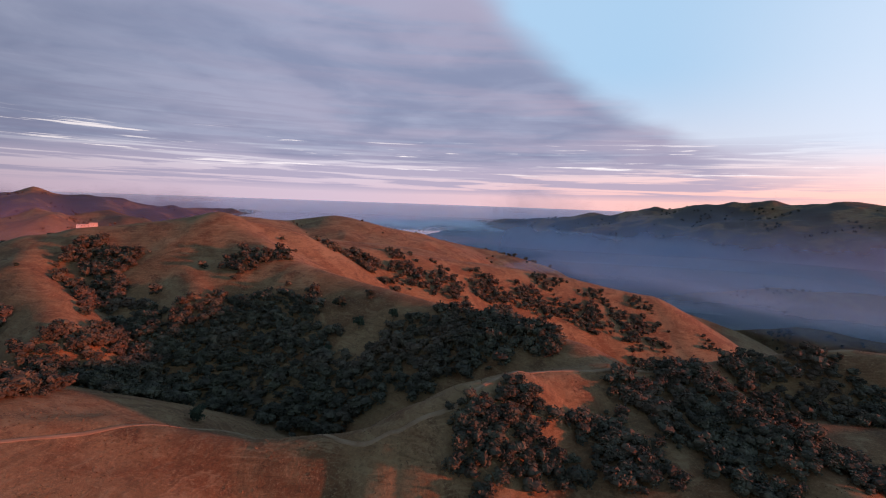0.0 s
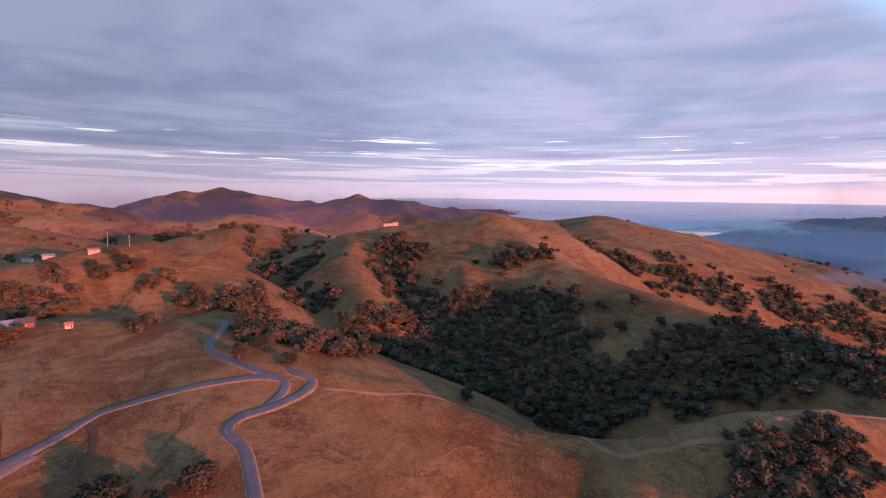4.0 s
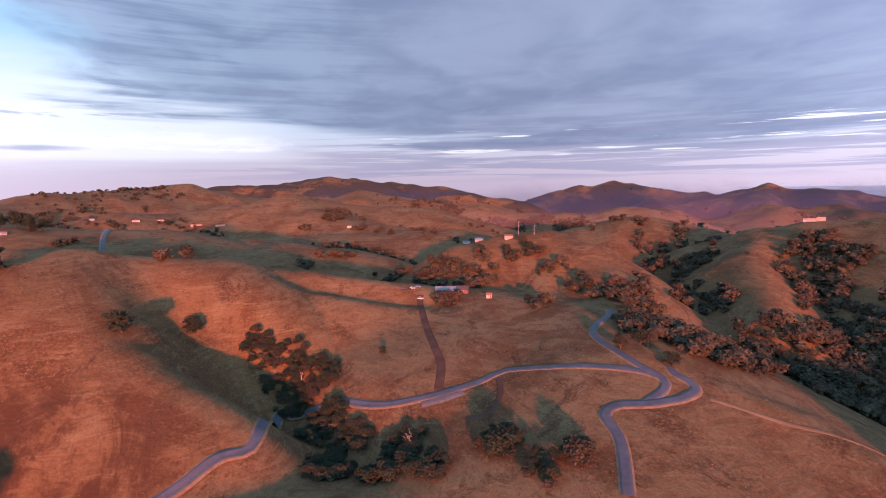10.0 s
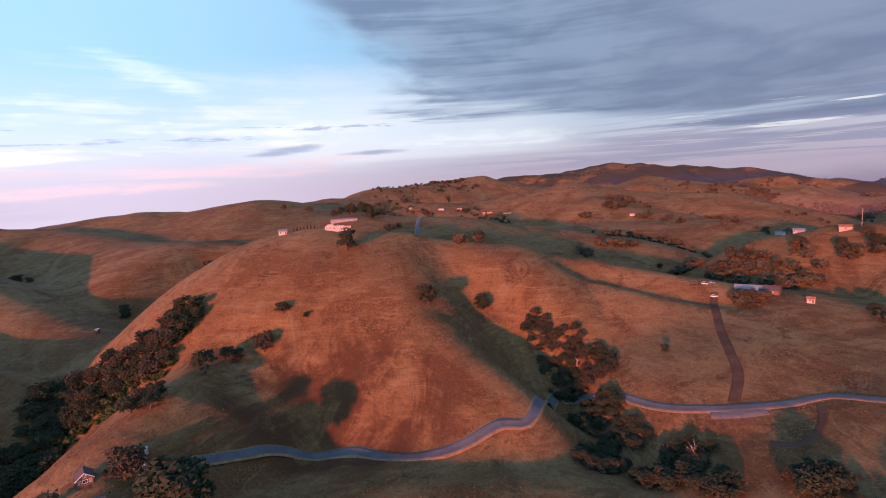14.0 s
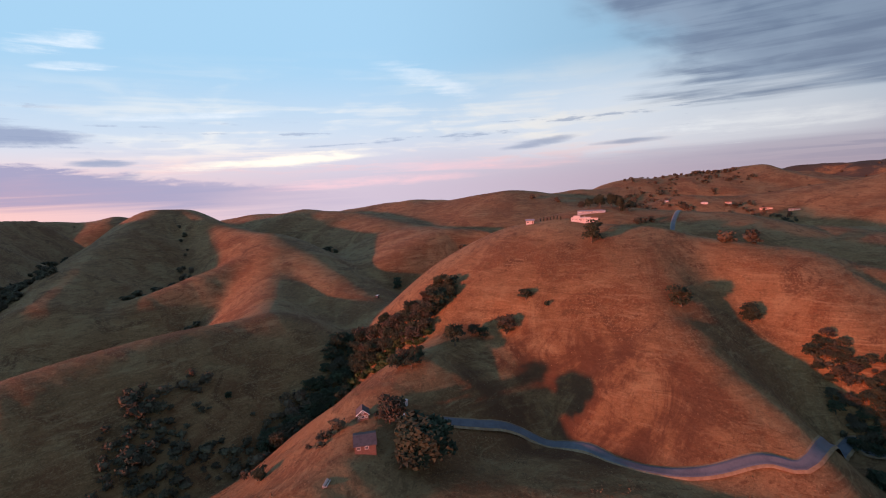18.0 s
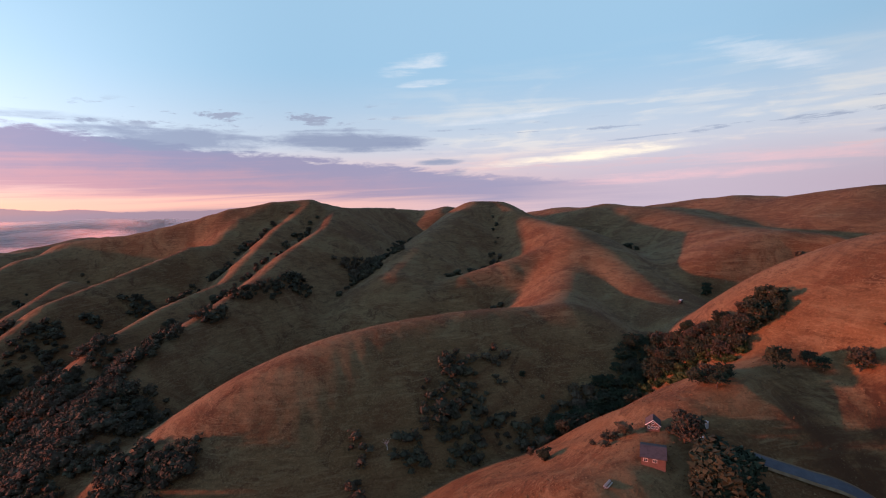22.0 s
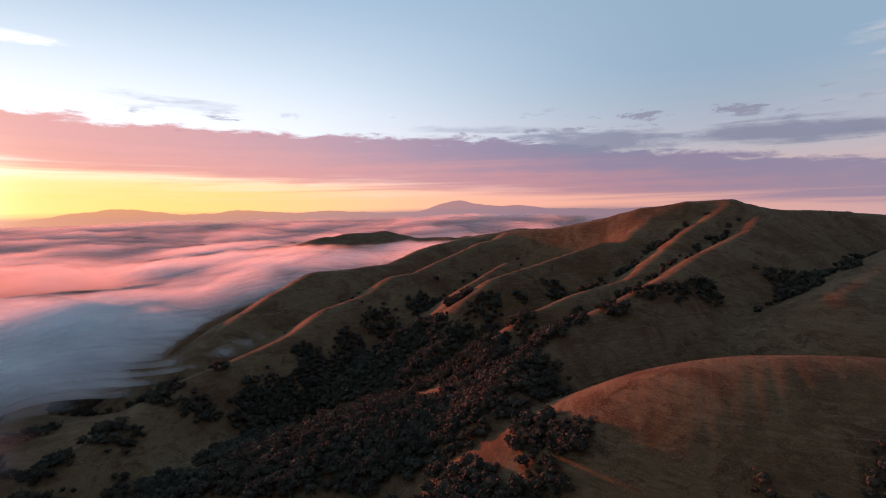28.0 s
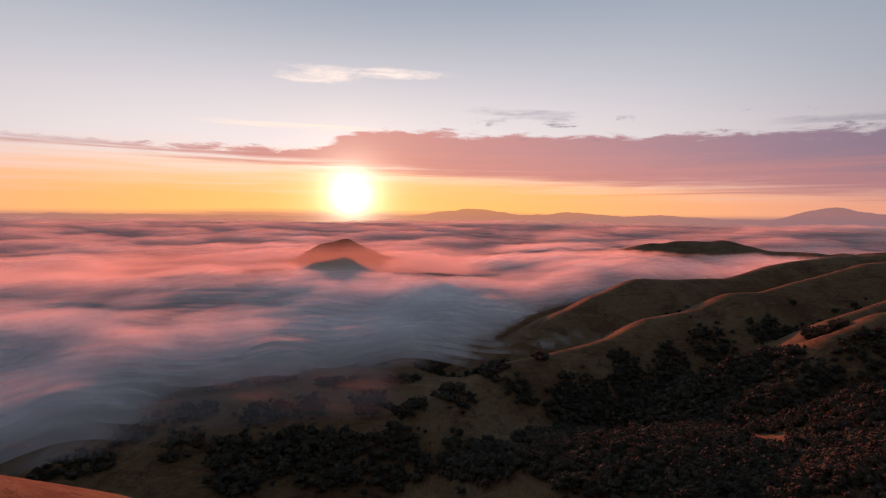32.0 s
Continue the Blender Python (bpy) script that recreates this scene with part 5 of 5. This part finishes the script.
for hx, hy, ht, w, roof, wall, text in ((-1060, -230, 105, 12, ROOF_RED, CREAM, "cream stucco house with red roof among hills"), (-1036, -265, 105, 13, ROOF_GREY, WHITE, "white ranch house with a grey roof"), (-1053, -168, 110, 22, ROOF_RED, CREAM, "wide cream house with clay tile roof"), (-1054, -126, 100, 19, ROOF_RED, CREAM, "cream house with red tile roof by trees"), (-934, 112, 90, 15, ROOF_GREY, WHITE, "white house at the foot of a wooded hill"), (-1043, -336, 110, 8, ROOF_GREY, WHITE, "small white house on the high pasture"), (-482, 190, 70, 9, ROOF_GREY, GREYWALL, "grey farm shed beside a tall oak"), (-701, 256, 70, 12, ROOF_GREY, WHITE, "low white shed on the pasture edge"), (-450, 209, 70, 9, ROOF_RED, CREAM, "small red-roofed house behind an oak")):
    ranch = house("ranch_house", hx, hy, ht, [(0, 0, w, 8, 3.0, 1.8, "hip" if w > 12 else "gable", wall, roof)], text)
    ranch.scale = (0.9, 0.9, 0.7)
hill_house = house("hilltop_house", -367, 512, 32, [(0, 0, 18, 9, 3.0, 0.5, "flat", CREAM, CREAM), (5, 0.5, 9, 9.6, 4.6, 0.5, "flat", CREAM, CREAM), (-11, 0, 4, 7, 2.6, 0.4, "flat", WHITE, WHITE)], "pale stucco house alone on the hilltop")
farm_house = house("farm_house", -373, 117, 70, [(0, 0, 16, 9, 3.2, 2.6, "gable", GREYWALL, ROOF_GREY), (10, 3, 9, 8, 3.0, 2.2, "gable", GREYWALL, ROOF_GREY)], "grey farmhouse with shingle roof under oaks")
farm_house.scale = (0.85, 0.85, 0.72)
hill_house.scale = (0.8, 0.8, 0.8)
house("barn", -368, 131, 60, [(0, 0, 9, 7, 3.2, 2.2, "gable", BROWN, ROOF_DARK)], "brown timber barn among the farm oaks", "barn")
house("garden_shed", -345, 144, 65, [(0, 0, 4, 3, 2.6, 1.0, "gable", WHITE, ROOF_RED)], "small white shed by the paddock fence", "shed")
cabin = house("cabin", -119, -157, 143, [(0, 0, 8.5, 11, 2.6, 1.9, "gable", BROWN, ROOF_DARK)], "dark-roofed cabin with white-framed windows below an oak", "cabin", 0.5)
outbuilding = house("outbuilding", -131, -173, 233, [(0, 0, 6, 5, 2.6, 2.0, "gable", BROWN, ROOF_DARK)], "gabled brown outbuilding with white trim and porch", "cabin", 0.5, [(-3.02, 0, 0.9, 1.6, 1.3, "-x"), (-3.02, 1.6, 0.9, 0.9, 1.3, "-x"), (-3.02, -1.6, 0.9, 0.9, 1.3, "-x"), (-3.02, 0, 2.9, 1.0, 0.9, "-x")])
for side in (-1, 1):
    bm = bmesh.new()
    limb(bm, (-3.55, side * 3.0, 2.45), (-3.55, 0, 4.85), 0.14, 0.14, 4)
    part("bargeboard", bm, TRIM, outbuilding, "white bargeboard")


def tank(x, y):
    ob = new("water_tank", None)
    ob.matrix_basis = pose(x, y, ground_at(x, y))
    bm = bmesh.new()
    bmesh.ops.create_cone(bm, cap_ends=True, segments=20, radius1=1.1, radius2=1.1, depth=2.6, matrix=Matrix.Translation((0, 0, 1.0)))
    part("barrel", bm, WHITE, ob)
    bm = bmesh.new()
    bmesh.ops.create_cone(bm, cap_ends=True, segments=20, radius1=1.15, radius2=0.25, depth=0.5, matrix=Matrix.Translation((0, 0, 2.55)))
    part("lid", bm, METAL, ob)
    return tagged(ob, "white upright water tank on the slope", "tank", "tanks by the cabin")


tank(-148, -168)
tank(-151, -166)


def make_car(x, y, turn, tone, label, tall=0.0):
    ob = new("car", None)
    ob.matrix_basis = pose(x, y, ground_at(x, y) + 0.1, 0, 0, turn)
    mat = paint("car_paint", tone, 0.3, 0.95)
    bm = bmesh.new()
    side = [(-2.2, 0.35), (2.2, 0.35), (2.25, 0.85), (1.2, 0.98), (-2.0, 1.0), (-2.25, 0.8)]
    ends = [[bm.verts.new((a, s, b)) for a, b in side] for s in (-0.88, 0.88)]
    for i in range(len(side)):
        bm.faces.new((ends[0][i], ends[0][(i + 1) % 6], ends[1][(i + 1) % 6], ends[1][i]))
    bm.faces.new(ends[0][::-1])
    bm.faces.new(ends[1])
    part("body", bm, mat, ob)
    bm = bmesh.new()
    low = [(-1.9, -0.8), (0.9, -0.8), (0.9, 0.8), (-1.9, 0.8)]
    top = [(-1.5, -0.65), (0.3, -0.65), (0.3, 0.65), (-1.5, 0.65)]
    a, b = [bm.verts.new((*p, 0.97)) for p in low], [bm.verts.new((*p, 1.5 + tall)) for p in top]
    for i in range(4):
        bm.faces.new((a[i], a[(i + 1) % 4], b[(i + 1) % 4], b[i]))
    bm.faces.new(b)
    part("cabin_glass", bm, GLASS, ob, "dark car windows")
    bm = bmesh.new()
    box(bm, -1.5, -0.66, 1.5 + tall, 0.3, 0.66, 1.55 + tall)
    part("roof", bm, mat, ob)
    for wx in (-1.4, 1.4):
        for wy in (-0.85, 0.85):
            bm = bmesh.new()
            bmesh.ops.create_cone(bm, cap_ends=True, segments=14, radius1=0.34, radius2=0.34, depth=0.22, matrix=pose(wx, wy, 0.3, 90))
            part("wheel", bm, RUBBER, ob)
    return tagged(ob, label, "car", "vehicles in the farmyard")


make_car(-377, 92, 40, (0.75, 0.75, 0.76), "white car parked in the farmyard", 0.3)
make_car(-378, 85, 60, (0.08, 0.09, 0.11), "dark car parked beside the farmyard fence")
make_car(-379, 97, 30, (0.30, 0.33, 0.38), "grey-blue car parked by the farmhouse")
make_car(-365, 95, 75, (0.72, 0.70, 0.68), "pale pickup-sized car near the dirt drive", 0.2)
make_car(-146, -160, 130, (0.72, 0.74, 0.78), "white car parked by the cabin drive")


# A dead oak and wire fences.
def dead_tree(x, y, tall, seed):
    gen = np.random.default_rng(seed)
    ob = new("dead_tree", None)
    ob.matrix_basis = pose(x, y, ground_at(x, y) - 0.2)
    bm = bmesh.new()
    limb(bm, (0, 0, 0), (0.2, 0, tall * 0.4), 0.3, 0.2)
    part("trunk", bm, DEAD, ob)
    for _ in range(9):
        bm = bmesh.new()
        a, r, z = gen.uniform(0, 6.28), gen.uniform(0.15, 0.4) * tall, gen.uniform(0.6, 1.0) * tall
        elbow = (math.cos(a) * r * 0.5 + 0.2, math.sin(a) * r * 0.5, tall * 0.4 + (z - tall * 0.4) * 0.55)
        limb(bm, (0.2, 0, tall * gen.uniform(0.25, 0.4)), elbow, 0.13, 0.09, 5)
        limb(bm, elbow, (math.cos(a + 0.3) * r, math.sin(a + 0.3) * r, z), 0.09, 0.03, 5)
        part("branch", bm, DEAD, ob)
    return tagged(ob, "bleached dead oak with bare branches", "tree")


DEAD = paint("bleached_wood", (0.42, 0.38, 0.34), 0.9)
dead_tree(*(-30, -270), 8, 3)
dead_tree(*(-201, 46), 9, 4)
dead_tree(*(-292, 3), 7, 5)


RUST = paint("rusty_wire", (0.10, 0.06, 0.045), 0.8)


def fence(points, label, gap=6.0):
    line = smooth_line(points, gap)
    ob = new("wire_fence", None)
    ob.matrix_basis = pose(line[0][0], line[0][1], ground_at(*line[0]))
    base = ob.matrix_basis.translation
    zs = [ground_at(*p) for p in line]
    post = bmesh.new()
    box(post, -0.06, -0.06, -0.4, 0.06, 0.06, 1.3)
    first = part("post", post, BROWN, ob)
    for i, (p, z) in enumerate(zip(line, zs)):
        o = first if i == 0 else new("post", first.data)
        o.parent = ob
        o.matrix_basis = pose(p[0] - base.x, p[1] - base.y, z - base.z)
    for h in (0.5, 1.1):
        bm = bmesh.new()
        for (p, z), (q, w) in zip(zip(line, zs), zip(line[1:], zs[1:])):
            limb(bm, (p[0] - base.x, p[1] - base.y, z - base.z + h), (q[0] - base.x, q[1] - base.y, w - base.z + h), 0.012, 0.012, 4)
        part("wire", bm, RUST, ob)
    return tagged(ob, label, "fence")


fence([(-162, 162), (-165, 145), (-170, 132), (-168, 126), (-157, 123), (-144, 116)], "weathered post and wire fence along the paved lane")
fence([(-266, 78), (-265, 97), (-256, 126), (-265, 148), (-274, 161), (-263, 177)], "weathered post and wire fence crossing the pasture")


def utility_pole(x, y, tall):
    ob = new("utility_pole", None)
    ob.matrix_basis = pose(x, y, ground_at(x, y))
    bm = bmesh.new()
    limb(bm, (0, 0, -0.5), (0, 0, tall), 0.18, 0.12, 8)
    part("pole", bm, DEAD, ob)
    for z in (tall - 0.8, tall - 1.9):
        bm = bmesh.new()
        box(bm, -1.2, -0.07, z, 1.2, 0.07, z + 0.16)
        arm = part("crossarm", bm, DEAD, ob)
        for k in (-1.0, 0.0, 1.0):
            bm = bmesh.new()
            bmesh.ops.create_cone(bm, cap_ends=True, segments=8, radius1=0.07, radius2=0.04, depth=0.22, matrix=Matrix.Translation((k, 0, z + 0.27)))
            part("insulator", bm, GLASS, arm)
    return tagged(ob, "weathered wooden utility pole on the farm hill", "pole", "utility poles")


utility_pole(*(-446, 218), 14)
utility_pole(*(-434, 229), 10)


def stock_trailer(x, y):
    ob = new("stock_trailer", None)
    ob.matrix_basis = pose(x, y, ground_at(x, y) + 0.2, 0, 0, 30)
    bm = bmesh.new()
    box(bm, -2.2, -1.1, 0.4, 2.2, 1.1, 2.4)
    part("body", bm, paint("dark_steel", (0.05, 0.05, 0.06), 0.5), ob)
    bm = bmesh.new()
    box(bm, -2.3, -1.2, 2.4, 2.3, 1.2, 2.5)
    part("roof", bm, METAL, ob)
    for wx in (-0.6, 0.6):
        for wy in (-1.15, 1.15):
            bm = bmesh.new()
            bmesh.ops.create_cone(bm, cap_ends=True, segments=12, radius1=0.4, radius2=0.4, depth=0.2, matrix=pose(wx, wy, 0.2, 90))
            part("wheel", bm, RUBBER, ob)
    return tagged(ob, "small dark stock trailer on the grass slope", "trailer")


stock_trailer(*(-310, -372))


def cypress(x, y, tall, seed):
    gen = np.random.default_rng(seed)
    ob = new("cypress", None)
    ob.matrix_basis = pose(x, y, ground_at(x, y) - 0.1)
    bm = bmesh.new()
    limb(bm, (0, 0, 0), (0, 0, tall * 0.8), 0.12, 0.04)
    part("trunk", bm, BARK, ob)
    u = gen.uniform(0, 1, 160)
    a = gen.uniform(0, 6.2832, 160)
    r = 0.16 * tall * (1 - u) ** 0.6 * gen.uniform(0.6, 1.05, 160)
    v, f = flecks(np.stack([np.cos(a) * r, np.sin(a) * r, tall * (0.12 + 0.88 * u)], -1), gen.uniform(0.15, 0.3, 160), gen)
    crown = new("crown", from_arrays("crown", v, f, LEAF))
    crown.parent = ob
    return tagged(ob, "small dark cypress in a row beside the villa", "tree", "row of cypresses")


for k in range(7):
    cypress(-346 - 0.9 * k * 0.4, -190 - 3.2 * k, 2.6 + 0.4 * (k % 3), 400 + k)


def timber_pile(x, y):
    ob = new("timber_pile", None)
    ob.matrix_basis = pose(x, y, ground_at(x, y) + 0.05, 0, 0, 35)
    gen = np.random.default_rng(8)
    for k in range(9):
        bm = bmesh.new()
        y0, z0 = (k % 4) * 0.45 - 0.8, (k // 4) * 0.28
        box(bm, -2.4 + gen.uniform(-0.4, 0.4), y0, z0, 2.4 + gen.uniform(-0.4, 0.4), y0 + 0.36, z0 + 0.22)
        part("plank", bm, DEAD if k % 3 else BROWN, ob)
    return tagged(ob, "stack of weathered planks below the cabin", "timber")


timber_pile(*(-95, -150))
